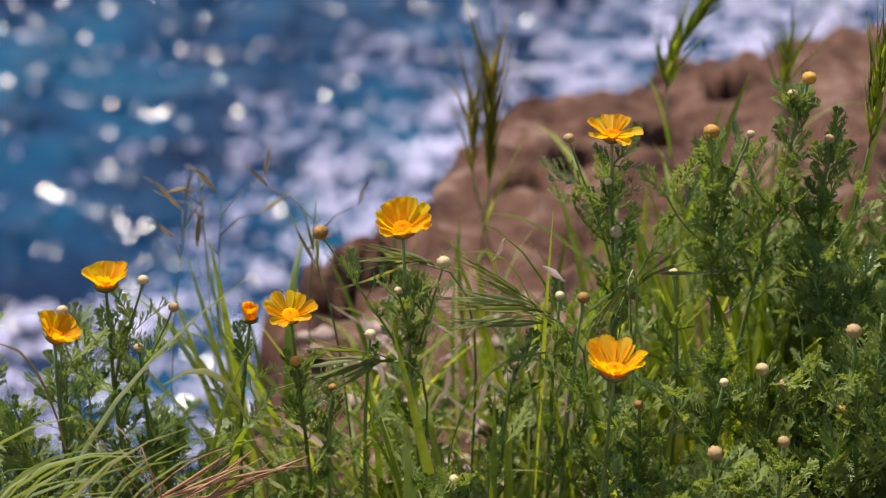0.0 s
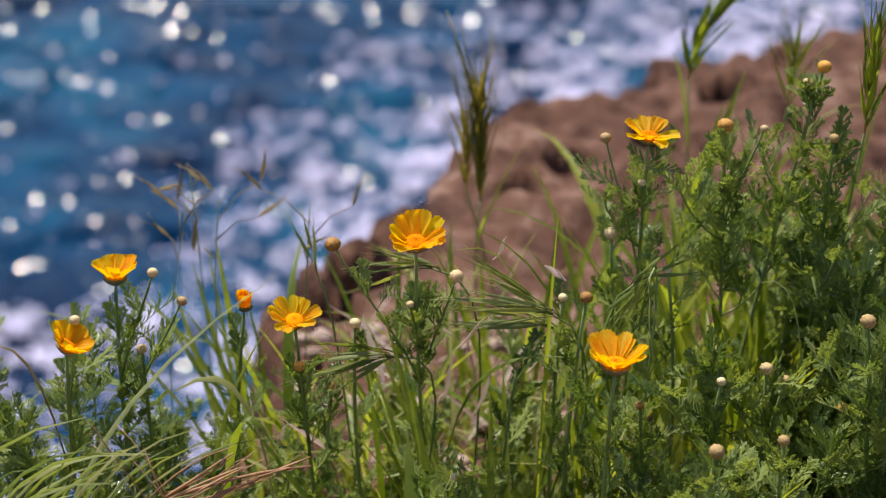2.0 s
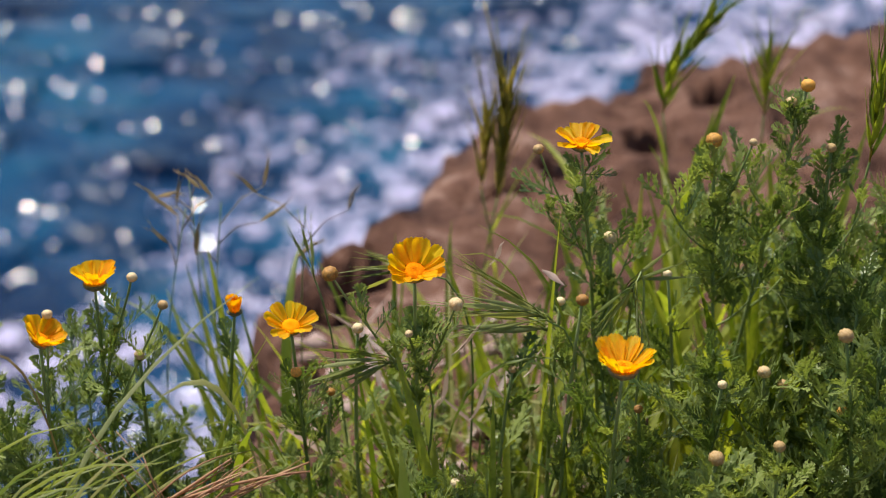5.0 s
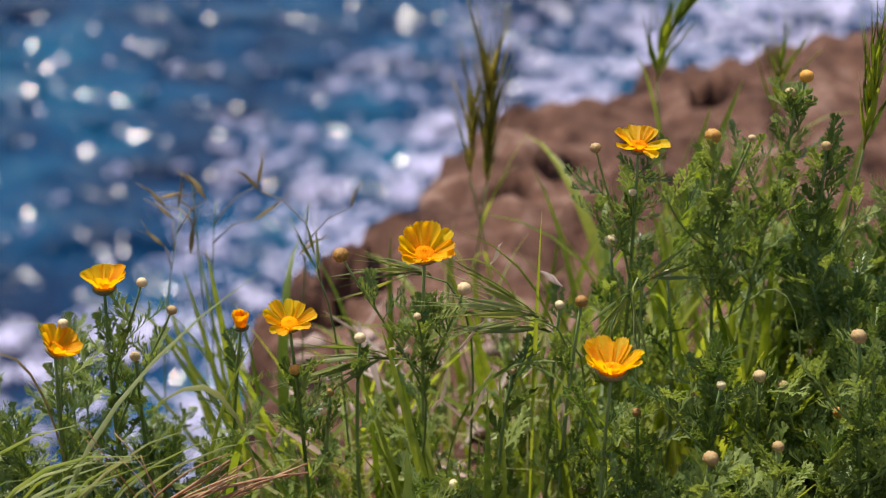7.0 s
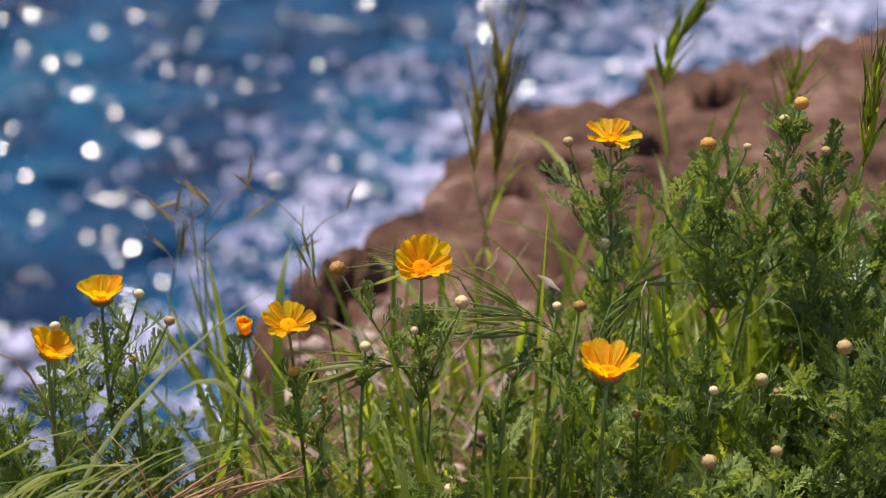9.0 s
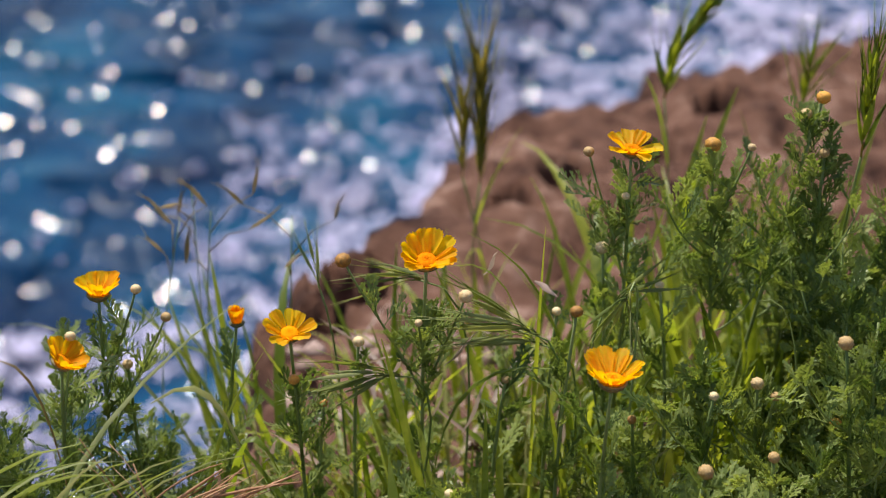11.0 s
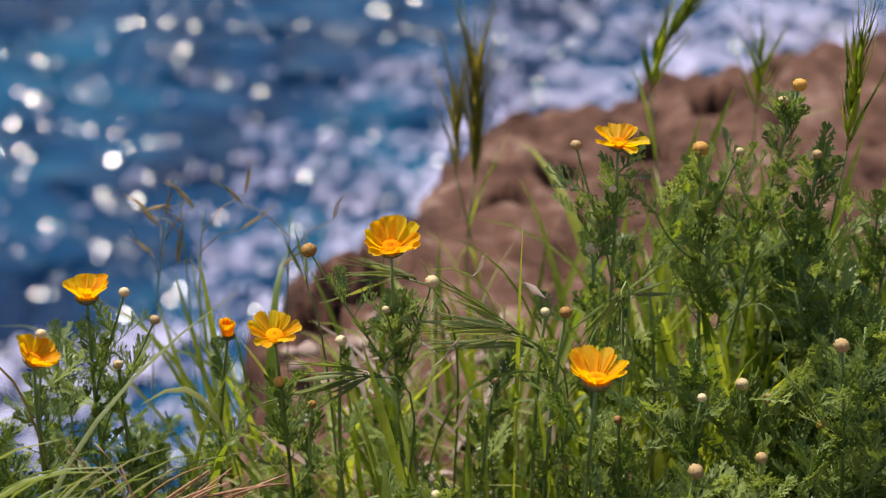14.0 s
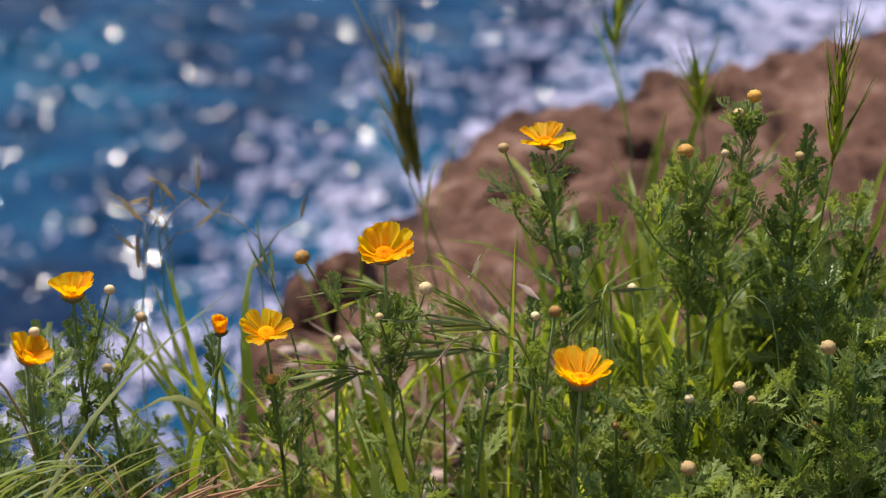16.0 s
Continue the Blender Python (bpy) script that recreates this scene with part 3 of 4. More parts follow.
def canopy(x):
    """Height of the herbage over the clifftop."""
    if x < -0.13:
        return 0.228 + 0.03 * math.sin(x * 40)
    if x < 0.06:
        return 0.185 + 0.03 * math.sin(x * 55)
    if x < 0.15:
        return 0.185 + (x - 0.06) * 0.7
    return 0.226 + (x - 0.15) * 0.2 + 0.015 * math.sin(x * 60) + (0.055 if x > 0.24 else 0)


HERBS = []


def build_herbage():
    rnd = random.Random(21)
    models = [leafy_stem(rnd, 0.26, 25) for _ in range(10)]
    for k in range(190):
        right = rnd.random() < 0.56
        x = rnd.uniform(0.10, 0.36) if right else rnd.uniform(-0.34, 0.12)
        y = rnd.uniform(0.86, 1.16)
        if x < -0.1:
            y = rnd.uniform(0.94, 1.08)
        if k < 186 and -0.09 < x < 0.09 and rnd.random() < 0.55:
            continue
        if 0.09 < x < 0.225:
            y = min(y, rnd.uniform(0.86, 1.03))
            if x > 0.13 and y > 0.95:
                continue
        h = canopy(x) * rnd.uniform(0.72, 1.0)
        if k >= 186:
            x, y, h = rnd.uniform(0.25, 0.30), rnd.uniform(1.06, 1.13), rnd.uniform(0.27, 0.32)
        if y < 0.98:
            h *= 0.92
        m = pose(x, y, ground_z(y) - 0.01, rnd.uniform(-14, 14), rnd.uniform(-14, 14), rnd.uniform(0, 360))
        src = models[len(HERBS) % len(models)]
        ob = copy_thing(src, m) if len(HERBS) >= len(models) else src
        ob.matrix_basis = m
        ob.scale = (h / 0.26,) * 3
        HERBS.append(ob)


build_herbage()


# ---- grasses ----
def blade_mesh(rnd, length, width, droop, material):
    side = Vector((1, 0, 0))
    pts = bezier((0, 0, 0), (0, 0.04 * length, 0.4 * length), (0, (0.1 + 0.3 * droop) * length, (0.8 - 0.1 * droop) * length),
                 (0, (0.15 + 0.65 * droop) * length, (1.0 - 0.45 * droop) * length), 9)
    wid = [width * w for w in (0.6, 0.85, 1.0, 1.0, 0.95, 0.8, 0.6, 0.35, 0.05)]
    return mesh_of("blade", *ribbon(pts, wid, 0.35, side), material)


BLADES = [blade_mesh(_r, 1.0, _r.uniform(0.009, 0.016), d, M_GRASS) for d in (0.05, 0.1, 0.2, 0.3, 0.5, 0.8)]
DRY_BLADES = [blade_mesh(_r, 1.0, _r.uniform(0.006, 0.011), d, M_GRASSDRY) for d in (0.3, 0.7, 1.0)]
GRASSES = []


def grass_tuft(at, length, count, lean, az, rnd, dry=0.0, spread=25, wide=1.0, label="tuft of upright green grass blades", twist=0.0):
    ob = thing("grass_tuft", at, label, "grass", "grass on the clifftop")
    for k in range(count):
        pick = rnd.choice(DRY_BLADES if rnd.random() < dry else BLADES)
        m = pose(rnd.uniform(-0.012, 0.012), rnd.uniform(-0.012, 0.012), 0, 0, 0, az + rnd.uniform(-spread, spread) * 2) @ pose(0, 0, 0, -lean + rnd.uniform(-spread, spread) * 0.5, rnd.uniform(-8, 8), 0)
        m = m @ pose(0, 0, 0, 0, 0, rnd.uniform(-twist, twist))
        L = length * rnd.uniform(0.7, 1.05)
        part("blade", pick, ob, m @ Matrix.Diagonal((L * wide * rnd.uniform(0.8, 1.2), L, L, 1)))
    GRASSES.append(ob)
    return ob


def spikelet_mesh(rnd, awn, material):
    pieces = []
    for sgn in (-1, 1):
        pts = [Vector((0, sgn * w, z)) for w, z in ((0.0, 0.0), (0.05, 0.2), (0.07, 0.45), (0.05, 0.75), (0.02, 1.0))]
        pieces.append(ribbon(pts, [0.02, 0.075, 0.09, 0.05, 0.006], 0.5 * sgn, Vector((1, 0, 0))))
    for k in range(2 if awn else 0):
        tip = Vector((rnd.uniform(-0.25, 0.25), rnd.uniform(-0.25, 0.25), 1.0 + awn * rnd.uniform(0.7, 1.0)))
        pieces.append(tube([Vector((0, 0, 0.7)), Vector((0, 0, 0.7)).lerp(tip, 0.5), tip], [0.022, 0.016, 0.006], 3))
    return mesh_of("spikelet", *join(pieces), material)


SPIKES = [spikelet_mesh(_r, 1.4, M_EAR) for _ in range(4)]
GREEN_SPIKES = [spikelet_mesh(_r, 1.0, M_GRASS) for _ in range(4)]
BROME_SPIKES = [spikelet_mesh(_r, 0.6, m) for m in (M_NOD, M_PALE, M_NOD, M_PALE)]
DRY_SPIKES = [spikelet_mesh(_r, 0.5, M_EARDRY) for _ in range(3)]


def grass_ear(at, head, ear, count, rnd, droop=0.0, size=0.026, spread=16, label="tall green grass with a bristling ear", spikes=None, leaf=True, bent=(0, 0), slim=1.0):
    """A stalk to head, then an ear of awned spikelets of length ear, bending over by droop."""
    ob = thing("ear_grass", at, label, "grass", "eared grasses on the clifftop")
    pts = stem_to(ob, (0, 0, 0), head, rnd, 0.0011, 0.0008, "stalk", 0.025)
    top = Vector(head)
    end = top + Vector((bent[0] * droop, bent[1] * droop - 0.02 * droop, ear * (1 - 1.2 * droop)))
    axis_pts = bezier(top, top + Vector((0, 0, ear * 0.4)), top.lerp(end, 0.6) + Vector((0, 0, ear * 0.3 * min(droop * 2, 1))), end, 8)
    part("rachis", mesh_of("rachis", *tube(axis_pts, [0.0008 - 0.00006 * i for i in range(8)], 5), M_EAR), ob)
    for k in range(count):
        p, d = along(axis_pts, (k + 0.5) / count)
        out = Vector((math.cos(k * 2.4), math.sin(k * 2.4), 0))
        way = d + out * math.tan(radians(spread * rnd.uniform(0.5, 1.4)))
        part("spikelet", rnd.choice(spikes or SPIKES), ob, aim(p, way) @ Matrix.Scale(size * rnd.uniform(0.8, 1.2), 4) @ Matrix.Diagonal((slim, slim, 1, 1)))
    if leaf:
        for k in range(2):
            p, _ = along(pts, 0.45 + 0.3 * k)
            part("blade", rnd.choice(BLADES), ob, Matrix.Translation(p) @ pose(0, 0, 0, 0, 0, rnd.uniform(0, 360)) @ pose(0, 0, 0, -12, 0, 0) @ Matrix.Scale(rnd.uniform(0.10, 0.15), 4))
    return ob


def brome(foot, node, a0, a1, count, length, rnd):
    """A leaning stalk whose slender awned spikelets part in a one-sided fan."""
    ob = thing("brome_grass", foot, "pale green brome grass with drooping awned spikelets", "grass", "eared grasses on the clifftop")
    top = Vector(node) - Vector(foot)
    mid = radians((a0 + a1) / 2)
    flow = Vector((math.cos(mid), 0.3 * math.sin(mid), 0.88 * math.sin(mid)))
    pts = bezier((0, 0, 0), top * 0.5 - flow * 0.01, top - flow * 0.06 + Vector((0, 0, 0.01)), top, 9)
    part("stalk", mesh_of("stalk", *tube(pts, [0.0011 - 0.00006 * i for i in range(9)], 5), M_STEM), ob)
    for k in range(count):
        a = radians(a0 + (a1 - a0) * (k + rnd.uniform(0.1, 0.9)) / count)
        way = Vector((math.cos(a), 0.4 * math.sin(a) + rnd.uniform(-0.3, 0.3), 0.88 * math.sin(a))).normalized()
        p = top - flow * rnd.uniform(0, 0.25) * length
        q = p + way * length * rnd.uniform(0.1, 0.55) + Vector((0, 0, 0.002))
        part("twig", mesh_of("twig", *tube([p, p.lerp(q, 0.5) + Vector((0, 0, 0.0015)), q], [0.0006, 0.0005, 0.0004], 4), M_NOD), ob)
        part("spikelet", rnd.choice(BROME_SPIKES), ob, aim(q, way + Vector((0, 0, -0.12)), rnd.uniform(0, 360)) @ Matrix.Diagonal((length * 0.44, length * 0.44, length * rnd.uniform(0.7, 0.95), 1)))
    return ob


def build_grasses():
    rnd = random.Random(31)
    P = PLANTS
    P["U"] = grass_ear(*SPOTS["U"], 0.100, 32, rnd, size=0.033, spread=13, slim=0.85, label="tall grass with a dense bristling green-brown ear")
    P["V"] = grass_ear(*SPOTS["V"], 0.112, 24, rnd, droop=0.2, bent=(0.15, 0), size=0.031, spread=20, slim=1.0, spikes=GREEN_SPIKES, label="tall grass with an open feathered green ear")
    P["W"] = grass_ear(*SPOTS["W"], 0.066, 14, rnd, size=0.034, spread=14, slim=0.75, spikes=GREEN_SPIKES, label="stiff upright green grass ear with long awns", leaf=False)
    P["X"] = grass_ear(*SPOTS["X"], 0.050, 16, rnd, size=0.032, spread=22, slim=0.6, spikes=GREEN_SPIKES, label="fan-shaped green grass ear with long awns")
    ux, uy, uz = SPOTS["U"][0]
    P["U2"] = grass_ear((ux - 0.006, uy + 0.01, uz), (-0.028, -0.05, 0.225), 0.07, 18, rnd, size=0.028, spread=15, slim=0.7, label="shorter bristling green grass ear beside a taller one")
    # upright tufts behind the flowers: x, y, length, blades, lean, azimuth
    for x, y, L, n, lean, az in [(0.185, 1.20, 0.30, 8, 6, -60), (0.215, 1.24, 0.30, 8, 7, -50), (0.245, 1.20, 0.31, 8, 6, -60), (0.275, 1.22, 0.32, 8, 6, -55), (0.15, 1.22, 0.28, 7, 8, 50), (0.165, 1.30, 0.33, 9, 4, -60), (0.185, 1.34, 0.33, 9, 8, -70), (0.05, 1.30, 0.25, 6, 6, 40), (0.075, 1.26, 0.27, 6, 5, -80),
                                 (0.20, 1.04, 0.27, 9, 6, -60), (0.18, 1.06, 0.27, 9, 7, -70), (0.165, 1.03, 0.25, 8, 8, 60), (0.21, 1.02, 0.26, 8, 8, -50),
                                 (0.215, 1.10, 0.33, 8, 6, -60), (0.245, 1.18, 0.30, 8, 8, -70), (0.235, 1.08, 0.32, 7, 6, 60), (0.285, 1.16, 0.34, 8, 5, -60),
                                 (0.19, 1.15, 0.34, 8, 5, -60), (0.225, 1.06, 0.33, 8, 7, -65), (0.26, 1.08, 0.35, 8, 6, -60), (0.205, 1.22, 0.33, 8, 6, 60), (0.13, 1.2, 0.30, 6, 7, -60), (0.02, 1.24, 0.23, 6, 8, 70), (-0.03, 1.22, 0.24, 5, 10, 60), (-0.10, 1.12, 0.27, 5, 6, 30)]:
        grass_tuft((x, y, ground_z(y) - 0.01), L, n, lean, az, rnd, spread=16, wide=1.15, twist=100)
    # arching blades among the herbage
    for k in range(40):
        x = rnd.uniform(-0.16, 0.14) if k < 30 else rnd.uniform(-0.04, 0.13)
        y = rnd.uniform(0.92, 1.2)
        grass_tuft((x, y, ground_z(y) - 0.01), rnd.uniform(0.20, 0.29), rnd.randint(4, 6), 12, rnd.uniform(0, 360), rnd, 0.42, 30, 0.95, "low arching grass blades among the daisies")
    for x, y, L, n, lean, az in [(-0.33, 0.89, 0.22, 8, 16, -82), (-0.30, 0.87, 0.20, 7, 18, -88)]:
        grass_tuft((x, y, ground_z(y) - 0.005), L, n, lean, az, rnd, 0.7, 16, 1.1, "pale green grass blades bent over sideways")
    # single long blades that arch over the herbage: foot, knee, tip, width
    for foot, knee, tip, w, mat, label in [
            ((-0.27, 0.90, -0.85), (-0.248, 0.885, -0.606), (-0.108, 0.925, -0.505), 0.0024, M_PALE, "long pale grass blade bent across the daisies"),
            ((-0.105, 0.935, -0.85), (-0.112, 0.925, -0.555), (-0.172, 0.915, -0.584), 0.0048, M_GRASSDRY, "broad yellow-green leaf folded over"),
            ((-0.15, 0.92, -0.85), (-0.130, 0.905, -0.560), (-0.098, 0.90, -0.625), 0.0042, M_GRASS, "broad bright green leaf arching downwards"),
            ((-0.02, 0.93, -0.85), (-0.022, 0.915, -0.68), (-0.026, 0.90, -0.612), 0.0060, M_STEM, "broad dull green leaf standing upright"),
            ((0.00, 1.00, -0.85), (-0.01, 0.99, -0.60), (0.085, 0.985, -0.602), 0.0026, M_GRASS, "bent green grass blade lying level"),
            ((0.08, 1.06, -0.85), (0.072, 1.03, -0.55), (0.012, 1.02, -0.545), 0.0020, M_GRASS, "bent green grass blade reaching sideways"),
            ((0.10, 1.04, -0.85), (0.10, 1.02, -0.57), (0.02, 1.01, -0.515), 0.0022, M_GRASS, "bent green grass blade reaching sideways"),
            ((-0.232, 0.95, -0.85), (-0.238, 0.945, -0.565), (-0.285, 0.945, -0.572), 0.0018, M_EARDRY, "brown dry grass blade arching over the edge"),
            ((0.062, 1.02, -0.85), (0.068, 1.01, -0.60), (0.072, 1.005, -0.505), 0.0014, M_GRASS, "stiff dark green upright grass blade"),
            ((-0.165, 0.98, -0.85), (-0.16, 0.97, -0.66), (-0.112, 0.97, -0.575), 0.0024, M_GRASS, "bright green grass blade beside a closed daisy"),
            ((0.25, 1.02, -0.85), (0.245, 1.0, -0.56), (0.205, 0.99, -0.555), 0.0018, M_PALE, "pale grass blade bent over the bush")]:
        f, k, t = Vector(foot), Vector(knee), Vector(tip)
        pts = bezier((0, 0, 0), (k - f) * 0.6, (k - f) * 1.06, t - f, 12)
        ob = thing("grass_tuft", foot, label, "grass", "grass on the clifftop")
        part("blade", mesh_of("blade", *ribbon(pts, [w * q for q in (0.25, 0.3, 0.35, 0.42, 0.55, 0.8, 1.0, 1.0, 0.8, 0.55, 0.3, 0.05)], 0.3, Vector((0, -0.35, 0.94)).cross((t - k).normalized())), mat), ob)
        GRASSES.append(ob)
    # a swathe of blades laid over by the wind
    for k in range(40):
        f = Vector((rnd.uniform(-0.37, -0.27), rnd.uniform(0.85, 0.91), -0.852))
        knee = f + Vector((rnd.uniform(0.01, 0.06), rnd.uniform(-0.02, 0.02), rnd.uniform(0.205, 0.25)))
        tip = knee + Vector((rnd.uniform(0.05, 0.125), rnd.uniform(-0.03, 0.03), rnd.uniform(-0.004, 0.03)))
        w = rnd.uniform(0.0012, 0.0026)
        pts = bezier((0, 0, 0), (knee - f) * 0.6, (knee - f) * 1.02, tip - f, 10)
        ob = thing("grass_tuft", f, "pale wind-bent grass blade at the cliff edge", "grass", "grass on the clifftop")
        part("blade", mesh_of("blade", *ribbon(pts, [w * q for q in (0.5, 0.6, 0.7, 0.85, 1.0, 1.0, 0.9, 0.7, 0.4, 0.05)], 0.3, Vector((rnd.uniform(-0.2, 0.2), -0.35, 0.94)).cross((tip - knee).normalized())), rnd.choice((M_PALE, M_GRASSDRY, M_GRASS, M_GRASS))), ob)
        GRASSES.append(ob)
    # brome ears: foot, node where the spikelets part, fan from and to (degrees, 0 right, 90 up), count, length
    for foot, node, a0, a1, n, L in [((0.125, 1.01, -0.85), (0.121, 0.99, -0.556), 212, 292, 9, 0.031), ((-0.03, 1.02, -0.85), (-0.036, 1.0, -0.612), 158, 212, 10, 0.040),
                                     ((0.06, 1.05, -0.85), (0.060, 1.0, -0.578), 138, 178, 9, 0.046), ((0.085, 1.06, -0.85), (0.065, 1.02, -0.600), 150, 186, 7, 0.044),
                                     ((-0.06, 1.10, -0.85), (-0.085, 1.08, -0.590), 88, 128, 4, 0.030), ((0.02, 1.06, -0.85), (-0.012, 1.04, -0.565), 150, 190, 6, 0.036),
                                     ((0.15, 1.03, -0.85), (0.128, 1.02, -0.565), 10, 50, 4, 0.034)]:
        GRASSES.append(brome(foot, node, a0, a1, n, L, rnd))
    # thin wild oats against the sea
    for x, y, z, n in [(-0.21, 1.20, 0.262, 3), (-0.185, 1.21, 0.282, 4), (-0.165, 1.20, 0.27, 3), (-0.10, 1.18, 0.275, 3)]:
        ob = thing("wild_oat", (x, y, ground_z(y)), "thin brownish wild oat with a few hanging spikelets", "grass", "wild oats at the edge")
        pts = stem_to(ob, (0, 0, 0), (rnd.uniform(-0.02, 0.03), 0, z), rnd, 0.0007, 0.0004, "stalk", 0.03)
        for k in range(n):
            p, d = along(pts, 0.80 + 0.19 * k / n)
            tip = p + Vector((rnd.uniform(-0.035, 0.04), rnd.uniform(-0.02, 0.02), rnd.uniform(0.005, 0.03)))
            part("twig", mesh_of("twig", *tube([p, p.lerp(tip, 0.5) + Vector((0, 0, 0.006)), tip], [0.0005, 0.0004, 0.0003], 4), M_EARDRY), ob)
            part("spikelet", rnd.choice(DRY_SPIKES), ob, aim(tip, (rnd.uniform(-1, 1), rnd.uniform(-0.3, 0.3), rnd.uniform(0.1, 1.1))) @ Matrix.Diagonal((0.022, 0.022, rnd.uniform(0.018, 0.025), 1)))
        GRASSES.append(ob)


build_grasses()


# ---- dry stalks and litter ----
def build_litter():
    rnd = random.Random(41)
    for k in range(24):
        a = Vector((rnd.uniform(-0.185, -0.15), rnd.uniform(0.875, 0.895), rnd.uniform(-0.658, -0.644)))
        d = Vector((-0.085 + rnd.uniform(-0.045, 0.008), 0.885 + rnd.uniform(-0.01, 0.01), -0.614 + rnd.uniform(-0.004, 0.003))) - a
        bow = rnd.uniform(-0.014, 0.016)
        if k % 4 == 3:
            a = Vector((-0.20 + rnd.uniform(-0.015, 0.02), 0.89, -0.595 + rnd.uniform(-0.02, 0.01)))
            d = Vector((0.03 + rnd.uniform(0, 0.02), rnd.uniform(-0.02, 0.0), -0.085))
        pts = bezier((0, 0, 0), d * 0.35 + Vector((bow * 0.4, 0, bow)), d * 0.7 + Vector((0, 0, bow * rnd.uniform(0.2, 1))), d, 7)
        q = rnd.choice((0.5, 0.6, 0.8, 1.1, 1.7)) * (0.6 if k % 4 == 3 else 1)
        me = mesh_of("dry_stalk", *tube(pts, [0.0006 * q, 0.0007 * q, 0.0007 * q, 0.0006 * q, 0.0006 * q, 0.0005 * q, 0.0003 * q], 5), M_STRAW)
        thing("dry_stalk", a, "dry reddish-brown straw lying across the herbage", "straw", "fallen straw", data=me)
    stones = [mesh_of("pebble", *lump([(0.35, -0.5), (0.85, -0.25), (1.0, 0.1), (0.8, 0.45), (0.35, 0.6)], 9, 0.16, rnd), M_PEBBLE) for _ in range(4)]
    for k in range(70):
        x, y = rnd.uniform(-0.14, 0.16), rnd.uniform(1.16, 1.55)
        ob = thing("pebble", (x, y, ground_z(y) + 0.012), "small pinkish stone on the bare soil", "stone", "pebbles on the soil", data=rnd.choice(stones))
        ob.matrix_basis = pose(x, y, ground_z(y) + 0.012, rnd.uniform(-25, 25), rnd.uniform(-25, 25), rnd.uniform(0, 360)) @ Matrix.Scale(rnd.uniform(0.004, 0.013), 4)
    for k in range(40):
        x, y = rnd.uniform(-0.08, 0.12), rnd.uniform(1.02, 1.5)
        L = rnd.uniform(0.03, 0.07)
        z = ground_z(y) + rnd.uniform(0.10, 0.2) * (1 if y < 1.2 else 0.2)
        d = Vector((rnd.uniform(-0.7, 0.7), rnd.uniform(-0.4, 0.4), rnd.uniform(0.2, 1.0))).normalized() * L
        pts = bezier((0, 0, 0), d * 0.3 + Vector((0.004, 0, 0)), d * 0.7 + Vector((-0.004, 0, 0)), d, 6)
        me = mesh_of("dry_leaf", *ribbon(pts, [0.0008, 0.002, 0.0028, 0.0024, 0.0015, 0.0003], 0.5), M_HUSK)
        thing("dry_leaf", (x, y, z), "curled pale dry leaf caught among the stems", "dry leaf", "dry leaves", data=me)

    for a, b in [((0.006, 1.0, -0.607), (0.028, 0.99, -0.575)),
                 ((0.018, 1.03, -0.68), (0.036, 1.02, -0.628)),
                 ((0.033, 1.06, -0.572), (0.042, 1.05, -0.549)),
                 ((0.064, 1.0, -0.544), (0.078, 0.99, -0.55)),
                 ((-0.032, 1.03, -0.634), (-0.02, 1.02, -0.61)),
                 ((-0.002, 1.06, -0.685), (0.006, 1.05, -0.646)),
                 ((-0.116, 1.0, -0.683), (-0.105, 0.99, -0.658)),
                 ((-0.192, 1.03, -0.723), (-0.174, 1.02, -0.701)),
                 ((-0.016, 1.06, -0.702), (0.002, 1.05, -0.67)),
                 ((-0.084, 1.0, -0.638), (-0.074, 0.99, -0.618)),
                 ((0.056, 1.03, -0.643), (0.067, 1.02, -0.615)),
                 ((0.091, 1.06, -0.709), (0.085, 1.05, -0.67))]:
        d = Vector(b) - Vector(a)
        pts = bezier((0, 0, 0), d * 0.3 + Vector((0.004, 0, 0)), d * 0.7 + Vector((-0.003, 0, 0.002)), d, 6)
        me = mesh_of("dry_leaf", *ribbon(pts, [0.0006, 0.0016, 0.0024, 0.0020, 0.0012, 0.0003], 0.6, Vector((0.8, 0.4, 0.4))), M_HUSK)
        thing("dry_leaf", a, "pale pinkish dry leaf held among the grass", "dry leaf", "dry leaves", data=me)


build_litter()


# ---- wind and sea ----
def lean(ob, rows):
    """Rock a plant about its foot: seconds, degrees towards the back, degrees sideways."""
    at, size = ob.location.copy(), ob.scale.copy()
    walk(ob, [(t, pose(*at, 0, b, 0) @ pose(0, 0, 0, a, 0, 0)) for t, a, b in rows])
    ob.scale = size


def breeze(ob, amount, seed):
    rnd = random.Random(seed)
    at, q = ob.location.copy(), ob.matrix_basis.to_3x3().normalized().to_4x4()
    ph = [rnd.uniform(0, 6.28) for _ in range(4)]
    rows = []
    for k in range(33):
        t = k * 0.5
        gust = 0.7 + 0.3 * math.sin(t * 0.9 + at.x * 5) + (0.25 if t > 14.5 else 0)
        a = amount * gust * (math.sin(t * 4.1 + ph[0]) * 0.6 + math.sin(t * 2.3 + ph[1]) * 0.5)
        b = amount * gust * (math.sin(t * 3.7 + ph[2]) * 0.6 + math.sin(t * 1.9 + ph[3]) * 0.5)
        b -= amount * max(0.0, t - 14.5) * (1.6 if at.y > 1.05 else 0.5)
        rows.append((t, Matrix.Translation(at) @ pose(0, 0, 0, a, b, 0) @ q))
    walk(ob, rows)


